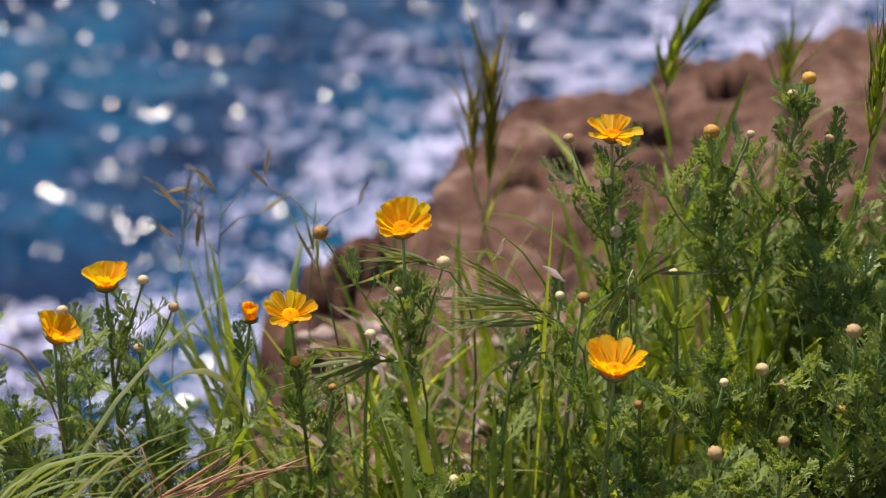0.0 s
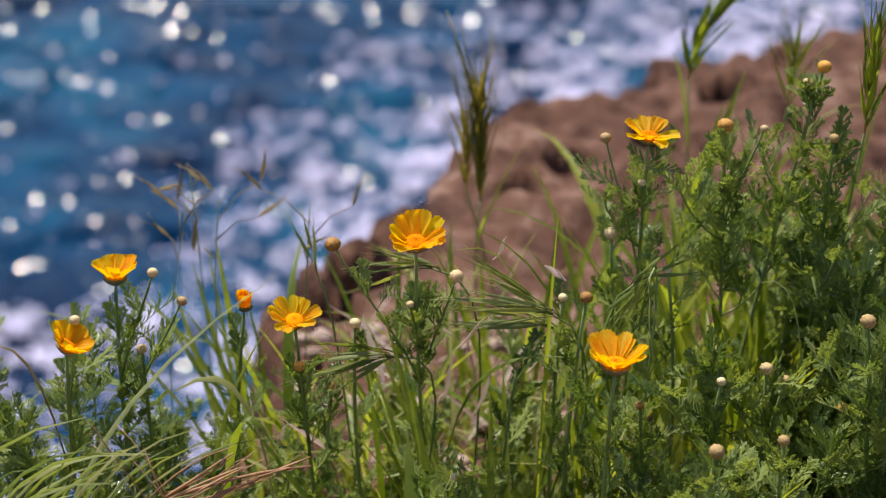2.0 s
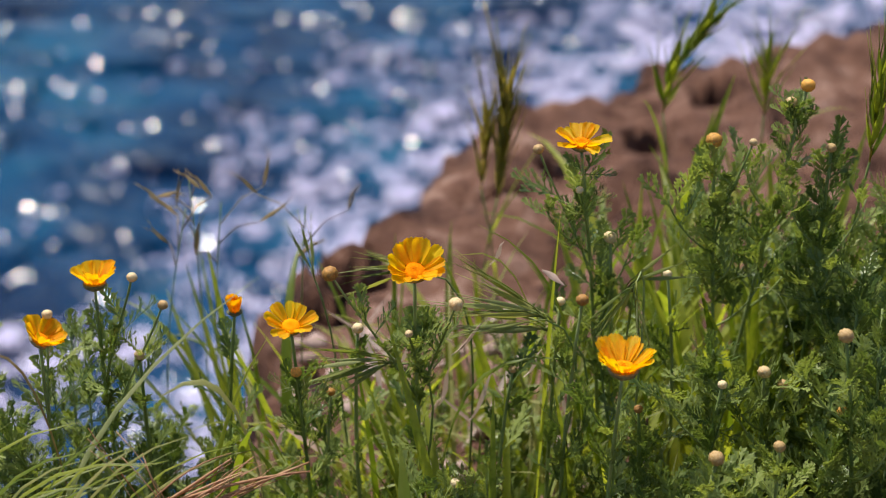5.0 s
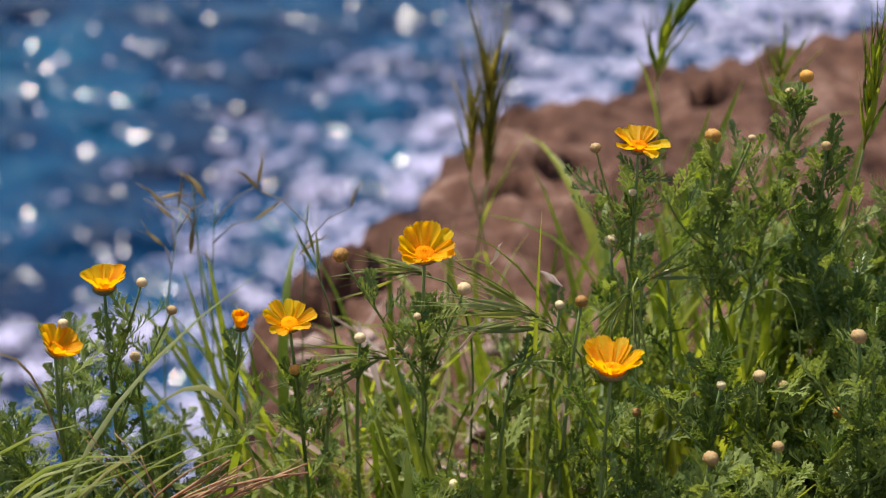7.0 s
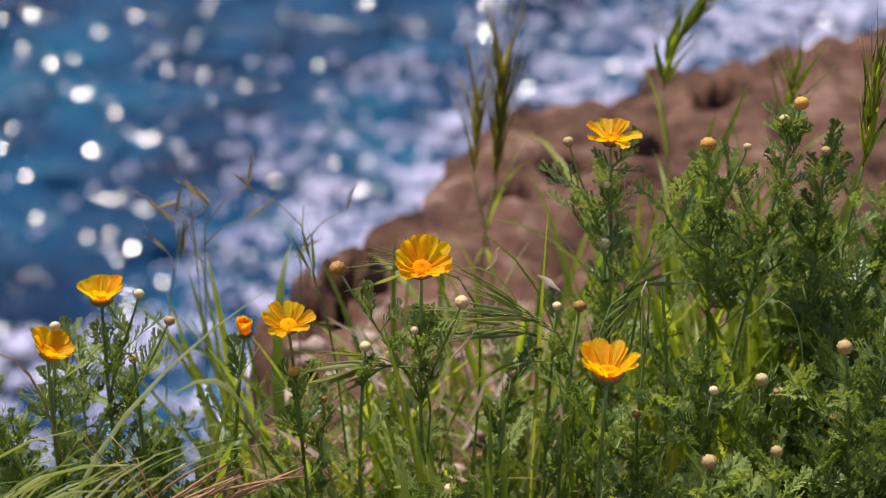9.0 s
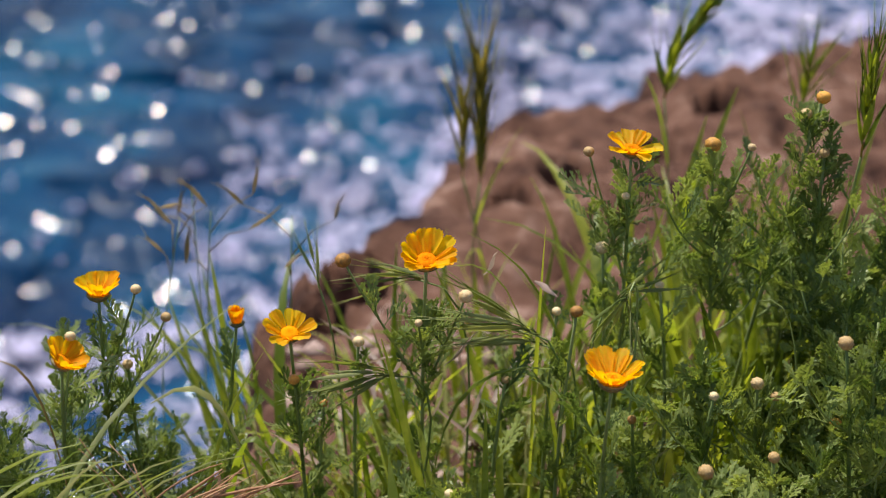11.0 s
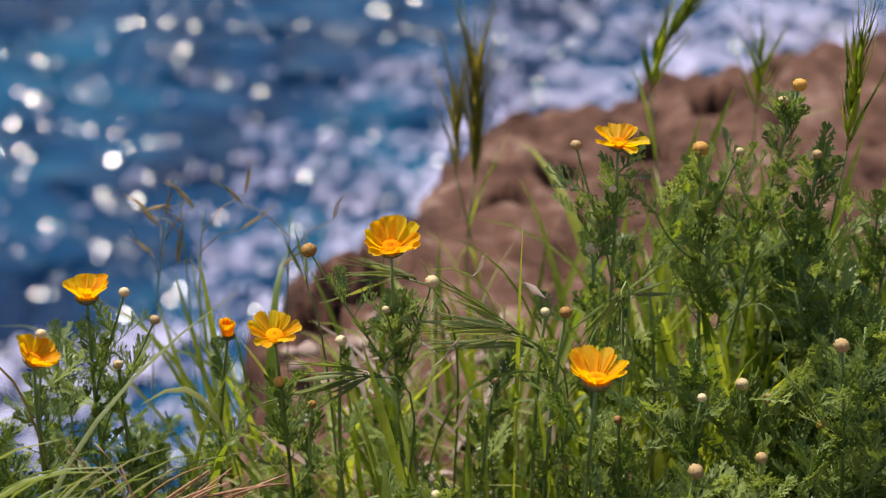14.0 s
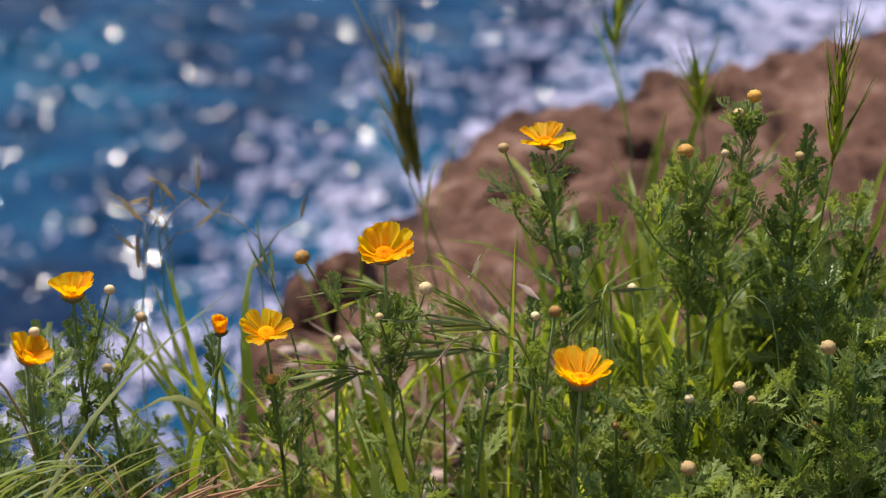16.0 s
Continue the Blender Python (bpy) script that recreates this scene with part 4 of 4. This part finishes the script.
def heave(ob, seed):
    """A patch of sea that drifts, bobs and rocks."""
    rnd = random.Random(seed)
    at = ob.location.copy()
    ph = [rnd.uniform(0, 6.28) for _ in range(4)]
    w = [rnd.uniform(1.7, 2.7) for _ in range(4)]
    rows = []
    for k in range(33):
        t = k * 0.5
        rows.append((t, pose(at.x + 0.10 * (t - 8), at.y - 0.22 * (t - 8), at.z + 0.15 * math.sin(w[0] * t + ph[0]),
                             2.2 * math.sin(w[1] * t + ph[1]), 2.6 * math.sin(w[2] * t + ph[2]), 2.0 * math.sin(0.4 * t + ph[3]))))
    walk(ob, rows)


def motions():
    for i, ob in enumerate(WAVES):
        heave(ob, i)
    for i, ob in enumerate(HERBS):
        breeze(ob, 0.9, 1000 + i)
    for i, ob in enumerate(GRASSES):
        breeze(ob, 1.8, 2000 + i)
    for i, key in enumerate(k for k in PLANTS if k.startswith("bud")):
        breeze(PLANTS[key], 0.6, 3000 + i)
    lean(PLANTS["A"], [(0, 1.2, 0.1), (0.5, 0.2, -0.7), (1, 0.8, 0.8), (1.5, 1.3, -1.1), (2, -0.7, 0.8), (2.5, 0.9, 0.3), (3, -1.2, -0.8), (3.5, -0.2, -0.5), (4, -1.1, -0.6), (4.5, -0.1, -0.4), (5, -0.8, -1.4), (5.5, -0.9, -0.8), (6, -0.7, -0.9), (6.5, -0.6, -0.7), (7, -0.0, 0.1), (7.5, 0.3, -0.1), (8, 1.0, 0.9), (8.5, -1.2, -0.4), (9, 1.8, 0.3), (9.5, 1.2, 0.1), (10, -0.0, 0.6), (10.5, 0.6, 0.9), (11, -0.4, 0.0), (11.5, -1.0, 0.2), (12, 1.1, 1.8), (12.5, -0.6, -0.4), (13, -0.0, 0.9), (13.5, 0.0, 0.6), (14, 0.1, 0.1), (14.5, -0.1, 0.1), (15, -0.4, -0.7), (15.5, -1.2, 0.1), (16, -0.7, -1.1)])
    lean(PLANTS["B"], [(0, -0.5, -0.3), (0.5, -0.7, -0.7), (1, 0.4, -0.1), (1.5, -1.4, -1.4), (2, 1.6, 1.5), (2.5, -1.2, -0.9), (3, -1.4, -0.7), (3.5, -0.6, -0.3), (4, -2.7, -1.5), (4.5, -2.9, -2.5), (5, -1.4, -2.2), (5.5, -3.0, -1.6), (6, -0.4, -1.4), (6.5, -1.5, -1.5), (7, 0.7, 0.4), (7.5, -2.5, -1.4), (8, 2.3, 0.4), (8.5, -2.1, -0.4), (9, 0.6, -0.3), (9.5, -0.2, -0.4), (10, 1.4, 0.3), (10.5, 0.3, 0.6), (11, 1.7, 2.2), (11.5, 1.2, 1.4), (12, 2.1, 1.4), (12.5, 0.8, 1.1), (13, 1.9, 1.0), (13.5, 0.9, 1.8), (14, 1.0, -0.1), (14.5, 0.4, 1.4), (15, 1.4, 0.2), (15.5, -2.0, -0.6), (16, 0.2, -0.4)])
    lean(PLANTS["C"], [(0, 1.0, 0.8), (0.5, 0.8, -0.2), (1, -0.5, 0.6), (1.5, 2.2, 0.2), (2, -2.0, -0.4), (2.5, 0.2, 0.5), (3, -1.7, -1.0), (3.5, 0.7, 0.6), (4, -2.0, -1.2), (4.5, -2.8, -1.2), (5, -2.2, -1.5), (5.5, -2.1, -0.9), (6, -0.4, -0.5), (6.5, -1.0, -0.2), (7, 1.1, -0.1), (7.5, 0.4, 0.1), (8, 1.3, 0.3), (8.5, -0.1, -0.4), (9, 1.9, 0.8), (9.5, -0.1, 0.7), (10, 0.1, -0.2), (10.5, -0.9, -0.1), (11, -1.9, -0.2), (11.5, -2.0, -0.5), (12, 1.0, 0.2), (12.5, -1.8, -0.4), (13, 0.6, 0.1), (13.5, -1.4, -0.0), (14, 0.9, 0.4), (14.5, -0.7, -0.0), (15, 0.8, 0.1), (15.5, -0.4, -0.2), (16, -0.2, 0.0)])
    lean(PLANTS["D"], [(0, -0.7, -0.3), (0.5, 1.0, -0.0), (1, -0.4, -0.3), (1.5, -0.1, -0.3), (2, 0.4, 0.1), (2.5, -1.1, -0.8), (3, 0.5, -0.1), (3.5, -1.5, -0.7), (4, 0.3, -0.2), (4.5, -0.6, -0.3), (5, 0.5, -0.1), (5.5, 0.5, -0.0), (6, 0.6, -0.6), (6.5, -0.1, -0.4), (7, -0.3, -0.1), (7.5, -0.3, -0.3), (8, 0.2, 0.2), (8.5, 0.6, -0.2), (9, -0.7, 0.1), (9.5, -0.2, -0.3), (10, -0.6, -0.2), (10.5, 0.2, 0.5), (11, -0.1, 0.7), (11.5, 0.1, 0.4), (12, 1.0, 0.7), (12.5, 0.1, 0.3), (13, 0.4, 0.7), (13.5, 0.3, 0.6), (14, 0.1, 0.3), (14.5, -0.0, 0.0), (15, 0.4, 0.3), (15.5, 0.4, 0.0), (16, -0.7, -0.1)])
    lean(PLANTS["E"], [(0, -3.0, -1.8), (0.5, 1.1, 0.3), (1, 0.1, -0.2), (1.5, -6.2, -1.3), (2, -0.1, -0.4), (2.5, -1.5, -0.1), (3, -8.3, -1.4), (3.5, -4.3, -2.1), (4, 3.4, 0.3), (4.5, 2.4, 0.4), (5, 4.3, -0.3), (5.5, 5.2, 1.7), (6, 2.7, 1.1), (6.5, 5.0, 0.5), (7, 1.1, 1.0), (7.5, -0.9, -0.2), (8, 4.1, 1.4), (8.5, 4.9, 3.0), (9, 2.9, 1.0), (9.5, 2.7, 2.1), (10, 4.0, 1.4), (10.5, 4.4, 1.2), (11, 0.6, 1.9), (11.5, 3.4, 1.0), (12, 2.4, 1.1), (12.5, -0.7, -0.4), (13, -0.9, -0.3), (13.5, -1.1, 0.4), (14, -2.4, -0.8), (14.5, -1.9, -0.5), (15, -0.7, 0.0), (15.5, 0.9, -0.2), (16, -1.3, -0.9)])
    lean(PLANTS["F"], [(0, 1.1, -1.3), (0.5, -0.1, 0.0), (1, -4.1, -0.4), (1.5, 1.0, -1.1), (2, 1.5, 2.3), (2.5, -0.2, 3.2), (3, -4.1, -0.1), (3.5, 2.6, -3.1), (4, 0.8, -3.8), (4.5, -0.6, -3.2), (5, 1.7, -4.2), (5.5, 1.3, -1.3), (6, 1.2, -3.6), (6.5, 1.3, -2.1), (7, 2.3, 1.7), (7.5, -0.3, 1.6), (8, -1.1, -1.1), (8.5, -0.1, -1.1), (9, 0.1, -0.7), (9.5, -2.7, -1.4), (10, 0.3, -0.2), (10.5, 0.3, 1.6), (11, 1.2, 1.6), (11.5, 2.3, 2.3), (12, 2.3, 3.1), (12.5, 0.9, 1.7), (13, -1.0, 1.3), (13.5, 0.7, 1.4), (14, -0.3, 1.5), (14.5, -2.6, 1.7), (15, -2.1, 0.6), (15.5, -2.6, -1.9), (16, -1.4, -5.3)])
    lean(PLANTS["G"], [(0, 1.1, -0.2), (0.5, 0.1, -0.3), (1, -0.8, -0.1), (1.5, 0.7, -1.0), (2, 0.1, -0.3), (2.5, 0.1, 0.3), (3, -1.1, -0.6), (3.5, 0.2, -0.6), (4, 0.3, 0.3), (4.5, 0.4, -0.1), (5, 0.1, 0.8), (5.5, 0.4, -0.4), (6, 0.0, 0.1), (6.5, -0.0, -0.1), (7, 0.2, -0.4), (7.5, 0.1, -0.2), (8, -0.1, 0.1), (8.5, -0.3, -0.2), (9, -0.2, -0.4), (9.5, 0.3, -0.1), (10, -0.0, -0.1), (10.5, 0.4, 0.5), (11, 0.2, 0.5), (11.5, 0.5, 0.8), (12, 0.2, 1.1), (12.5, -0.1, 0.2), (13, 0.1, 0.3), (13.5, 0.1, 0.6), (14, -0.3, 0.2), (14.5, 0.0, 0.7), (15, 0.1, 0.7), (15.5, -0.5, 0.1), (16, -0.7, -0.9)])
    lean(PLANTS["H"], [(0, -0.2, -0.6), (0.5, -0.6, -0.2), (1, -0.7, -0.1), (1.5, 0.3, -0.8), (2, -1.0, 0.9), (2.5, -0.1, 0.8), (3, -0.2, -1.3), (3.5, 1.1, -0.4), (4, 2.0, -0.8), (4.5, 1.4, -0.3), (5, 0.9, -0.2), (5.5, 1.2, 0.1), (6, 0.1, 0.7), (6.5, 0.0, 0.4), (7, -0.1, 0.0), (7.5, 0.2, -0.3), (8, 0.2, -0.4), (8.5, 0.5, -0.3), (9, 0.7, -0.4), (9.5, 0.1, -0.0), (10, -0.2, -0.7), (10.5, 0.0, 0.3), (11, -0.3, 0.5), (11.5, -0.6, 0.6), (12, 0.8, 1.0), (12.5, 0.6, 0.5), (13, -0.2, 1.0), (13.5, -0.2, 0.7), (14, 0.2, 0.3), (14.5, -1.8, 1.0), (15, -1.0, 0.4), (15.5, -0.4, -1.1), (16, 0.2, -0.7)])
    lean(PLANTS["I"], [(0, 0.6, -0.2), (0.5, -2.0, -0.2), (1, 0.5, -1.1), (1.5, -2.1, -0.4), (2, -1.8, 1.7), (2.5, 1.6, 1.5), (3, -0.0, -1.3), (3.5, 0.7, -1.8), (4, 3.1, -2.5), (4.5, 1.7, -2.7), (5, 1.4, -0.1), (5.5, 1.6, -1.7), (6, 0.5, -1.3), (6.5, -0.8, -0.5), (7, -0.6, 0.3), (7.5, 2.9, -0.0), (8, -0.1, -0.1), (8.5, 0.7, -0.5), (9, 3.6, -0.8), (9.5, 2.5, 0.3), (10, 1.8, -1.3), (10.5, 0.7, 0.6), (11, 1.1, 2.0), (11.5, 0.3, 1.4), (12, 0.3, 1.9), (12.5, -0.6, 1.6), (13, -0.1, 1.6), (13.5, -1.5, 1.0), (14, -1.4, 1.2), (14.5, -2.0, 1.5), (15, -2.8, 0.6), (15.5, -1.9, -1.2), (16, 1.1, -3.0)])
    lean(PLANTS["J"], [(0, -0.3, -0.2), (0.5, -0.2, -0.2), (1, -0.0, 0.3), (1.5, -0.2, -0.4), (2, -0.2, 0.3), (2.5, -0.0, 0.4), (3, 0.3, -0.4), (3.5, 0.9, -0.7), (4, 1.3, 0.2), (4.5, 0.9, 0.3), (5, 1.0, 0.1), (5.5, 0.9, 0.2), (6, 0.3, 0.3), (6.5, 0.3, -0.0), (7, 0.4, -0.1), (7.5, 0.6, -0.3), (8, 0.5, -0.3), (8.5, 0.4, -0.1), (9, 0.5, -0.0), (9.5, -0.0, 0.0), (10, 0.1, 0.1), (10.5, -0.3, 0.1), (11, -0.3, 0.3), (11.5, -0.4, 0.1), (12, -0.3, 0.6), (12.5, -0.3, 0.6), (13, -0.5, 0.4), (13.5, -0.3, 0.4), (14, -0.4, 0.7), (14.5, -0.7, -0.4), (15, -0.7, 0.2), (15.5, -0.3, -0.6), (16, -0.3, -0.6)])
    lean(PLANTS["K"], [(0, -0.1, -0.5), (0.5, -0.7, 0.5), (1, -0.4, 0.3), (1.5, 0.3, -0.8), (2, -1.6, 1.2), (2.5, -0.3, 0.7), (3, -0.2, -1.2), (3.5, 2.2, -1.0), (4, 0.6, -1.1), (4.5, 0.2, -1.0), (5, 0.5, -1.5), (5.5, 2.1, -0.8), (6, -0.1, 0.1), (6.5, 0.7, -0.5), (7, 0.5, 0.1), (7.5, 0.4, -0.9), (8, 0.6, -0.4), (8.5, 0.7, -0.6), (9, 1.5, -1.3), (9.5, 0.5, -0.7), (10, 1.1, -0.8), (10.5, -0.1, -0.3), (11, -0.4, -0.4), (11.5, -0.8, 0.9), (12, 0.6, 0.4), (12.5, -0.0, 0.4), (13, -1.1, 0.9), (13.5, 0.1, 0.6), (14, -0.3, 0.5), (14.5, -2.2, 1.9), (15, -0.5, 0.4), (15.5, -0.1, -0.2), (16, -0.4, -0.3)])
    lean(PLANTS["L"], [(0, -0.1, 0.1), (0.5, -0.3, 0.4), (1, -1.2, 0.1), (1.5, 0.1, 0.1), (2, -0.1, -0.1), (2.5, -0.0, -0.1), (3, -1.0, 0.0), (3.5, 0.8, -0.6), (4, 0.2, -0.2), (4.5, -0.2, -0.2), (5, 0.5, -0.1), (5.5, 0.6, -0.1), (6, -0.0, -0.3), (6.5, 0.1, -0.3), (7, 0.3, -0.6), (7.5, -0.0, -0.3), (8, 0.2, -0.2), (8.5, -0.1, -0.4), (9, 0.0, -0.2), (9.5, -0.3, -0.3), (10, 0.2, -0.0), (10.5, 0.9, -0.1), (11, 0.8, -0.3), (11.5, 1.1, 0.0), (12, -0.2, 0.1), (12.5, 0.4, 0.3), (13, 0.0, 0.0), (13.5, -0.1, 0.4), (14, 0.3, 0.2), (14.5, -0.1, 0.3), (15, 0.1, 0.2), (15.5, 0.1, 0.4), (16, -0.8, 0.2)])
    lean(PLANTS["M"], [(0, -0.3, 0.4), (0.5, -0.2, 0.3), (1, -0.3, 0.2), (1.5, 0.1, 0.0), (2, -0.1, -0.0), (2.5, 0.0, -0.1), (3, 0.3, -0.3), (3.5, 0.3, -0.2), (4, 0.3, -0.3), (4.5, 0.3, -0.3), (5, 0.4, -0.5), (5.5, 0.6, -0.2), (6, 0.3, -0.5), (6.5, 0.3, -0.4), (7, 0.2, -0.4), (7.5, 0.2, -0.3), (8, 0.2, -0.2), (8.5, 0.1, -0.2), (9, 0.1, -0.1), (9.5, 0.0, -0.1), (10, 0.0, 0.0), (10.5, 0.1, 0.2), (11, 0.1, -0.0), (11.5, -0.0, 0.0), (12, -0.1, 0.0), (12.5, -0.1, 0.1), (13, -0.1, -0.1), (13.5, -0.1, 0.3), (14, -0.2, 0.1), (14.5, -0.2, 0.3), (15, -0.2, 0.2), (15.5, -0.3, 0.3), (16, -0.3, 0.3)])
    lean(PLANTS["N"], [(0, 1.5, 1.3), (0.5, -0.1, -0.4), (1, -0.4, 0.3), (1.5, 1.0, 0.6), (2, -1.3, -1.2), (2.5, -0.0, 0.5), (3, -1.6, -1.3), (3.5, 0.6, 0.6), (4, -1.3, -1.7), (4.5, -0.9, -1.7), (5, -1.3, -0.5), (5.5, -1.0, -0.3), (6, -0.8, -0.9), (6.5, -0.4, -0.9), (7, 0.8, 0.1), (7.5, 1.3, 0.4), (8, 0.1, -0.4), (8.5, 1.1, -0.0), (9, 2.0, 1.3), (9.5, 2.1, 1.0), (10, 1.1, 0.5), (10.5, 0.1, 0.2), (11, -0.5, 0.7), (11.5, -0.7, -0.4), (12, 0.4, 0.6), (12.5, -0.2, -0.1), (13, -0.7, 0.0), (13.5, -0.2, 0.5), (14, -1.0, -0.2), (14.5, -0.6, -0.2), (15, 0.3, 0.6), (15.5, 0.1, -0.4), (16, -1.3, 0.2)])
    lean(PLANTS["O"], [(0, 0.2, -0.2), (0.5, 0.0, -0.2), (1, -0.1, 0.1), (1.5, 0.2, -0.2), (2, 0.3, -0.0), (2.5, -0.0, 0.2), (3, -0.1, -0.2), (3.5, 0.4, -0.4), (4, 0.4, -0.1), (4.5, 0.3, 0.1), (5, -0.1, -0.2), (5.5, 0.2, -0.2), (6, 0.2, -0.1), (6.5, -0.0, -0.2), (7, -0.1, -0.1), (7.5, 0.1, -0.2), (8, 0.0, -0.1), (8.5, -0.1, -0.0), (9, 0.1, 0.0), (9.5, 0.0, 0.1), (10, 0.4, 0.2), (10.5, 0.0, 0.1), (11, -0.0, 0.0), (11.5, -0.1, 0.3), (12, -0.2, 0.6), (12.5, 0.1, -0.0), (13, -0.2, 0.3), (13.5, -0.1, 0.5), (14, -0.1, 0.1), (14.5, 0.1, 0.3), (15, -0.1, 0.3), (15.5, -0.1, -0.1), (16, -0.7, -0.5)])
    tall_ear = [(0, 2.1, -0.2), (0.5, 7.9, -0.1), (1, 5.7, 3.8), (1.5, 5.7, 7.8), (2, 6.6, -1.8), (2.5, 6.2, 3.1), (3, 3.4, 0.2), (3.5, 2.4, -2.0), (4, 0.9, 1.7), (4.5, 0.5, 7.4), (5, 4.4, 3.2), (5.5, 4.7, 6.1), (6, 3.5, 6.6), (6.5, 1.9, 1.8), (7, -0.2, 1.2), (7.5, -1.7, 0.1), (9, -2.3, 3.0), (9.5, 0.9, 2.7), (10, 2.9, -3.7), (10.5, -3.6, 1.7), (11, -4.5, 0.1), (11.5, -1.8, -0.1), (12, -3.5, 3.4), (12.5, -5.2, 2.7), (13, -5.7, -0.3), (13.5, -11.4, 1.0), (14, -5.3, 0.5), (14.5, -4.4, -2.5), (15, -3.8, -4.3), (15.5, -3.8, -7.9), (16, -4.8, -11.0)]
    lean(PLANTS["U"], tall_ear)
    lean(PLANTS["U2"], [(t, 0.9 * a, 0.9 * b - 0.6 * math.sin(t * 2.3)) for t, a, b in tall_ear])
    lean(PLANTS["V"], [(0, 3.8, -0.5), (0.5, 4.0, -1.8), (1, -0.6, -0.9), (1.5, -0.6, 5.1), (2, -0.7, 4.1), (2.5, 0.6, 1.0), (3, 1.4, -0.1), (3.5, 2.6, -0.1), (4, 3.1, -2.5), (4.5, 1.0, -2.8), (5, 7.7, -0.1), (5.5, 0.9, 1.6), (6, -0.2, 1.6), (6.5, -0.3, 0.9), (7, -1.4, 0.1), (7.5, 0.4, -0.6), (8, 0.3, -2.2), (8.5, 2.2, -1.1), (9, 0.6, 0.8), (9.5, 1.0, 3.8), (10, -3.4, 2.9), (10.5, -0.4, 0.3), (11, 1.3, 1.2), (11.5, -1.5, 3.0), (12, -0.4, 4.3), (12.5, -0.7, 3.3), (13, -0.7, 1.4), (13.5, -1.7, 1.1), (14, -0.7, 0.4), (14.5, 0.4, -1.9), (15, -0.1, -2.9), (15.5, -1.7, -6.7), (16, -16.6, -3.5)])
    lean(PLANTS["W"], [(0, 0.9, 0.1), (0.5, 1.0, -0.7), (1, 2.2, 0.1), (1.5, -1.3, -0.2), (2, -2.3, 0.3), (2.5, -6.3, 1.2), (3, -1.0, -0.4), (3.5, -0.8, -0.2), (4, 3.0, -0.1), (4.5, 4.9, 0.2), (5, 3.4, 0.1), (5.5, 3.4, -0.7), (6, 2.0, -0.1), (6.5, 1.6, 0.3), (7, 0.4, 0.3), (7.5, 2.5, -0.3), (8, 1.0, -0.4), (8.5, 2.1, -0.1), (9, 3.1, -0.2), (9.5, 2.7, -0.1), (10, 2.4, -0.2), (10.5, 3.3, 1.4), (11, -0.2, 0.5), (11.5, -0.7, 0.7), (12, -1.0, 1.5), (12.5, -1.4, 0.8), (13, -1.7, 1.2), (13.5, -1.6, 0.7), (14, -2.0, 0.4), (14.5, -3.2, -0.3), (15, -1.2, -0.8), (15.5, 2.8, -1.9), (16, 1.2, -1.4)])
    lean(PLANTS["X"], [(0, 0.2, 1.0), (0.5, 0.8, -2.9), (1, 1.5, -3.0), (1.5, 0.3, -0.0), (2, 0.4, 2.4), (2.5, -0.2, 3.1), (3, -1.8, 1.1), (3.5, -3.0, 0.7), (4, -3.0, 1.1), (4.5, -1.6, 3.8), (5, 1.6, -1.0), (5.5, -0.8, -0.6), (6, -0.5, -1.6), (6.5, 2.0, 1.9), (7, 2.0, 1.1), (7.5, 2.1, 0.7), (8, 3.3, -0.2), (8.5, 3.2, -0.9), (9, 4.5, 2.6), (9.5, 3.8, 0.4), (10, 4.2, 4.7), (10.5, -0.5, 0.9), (11, -1.1, 6.0), (11.5, -1.4, 3.3), (12, -3.2, 5.8), (12.5, -2.7, 4.2), (13, -2.0, 0.1), (13.5, -3.1, 1.8), (14, -2.5, -0.1), (14.5, -2.8, -1.5), (15, -2.3, -3.4), (15.5, 0.4, -8.2), (16, 1.1, -9.6)])


motions()
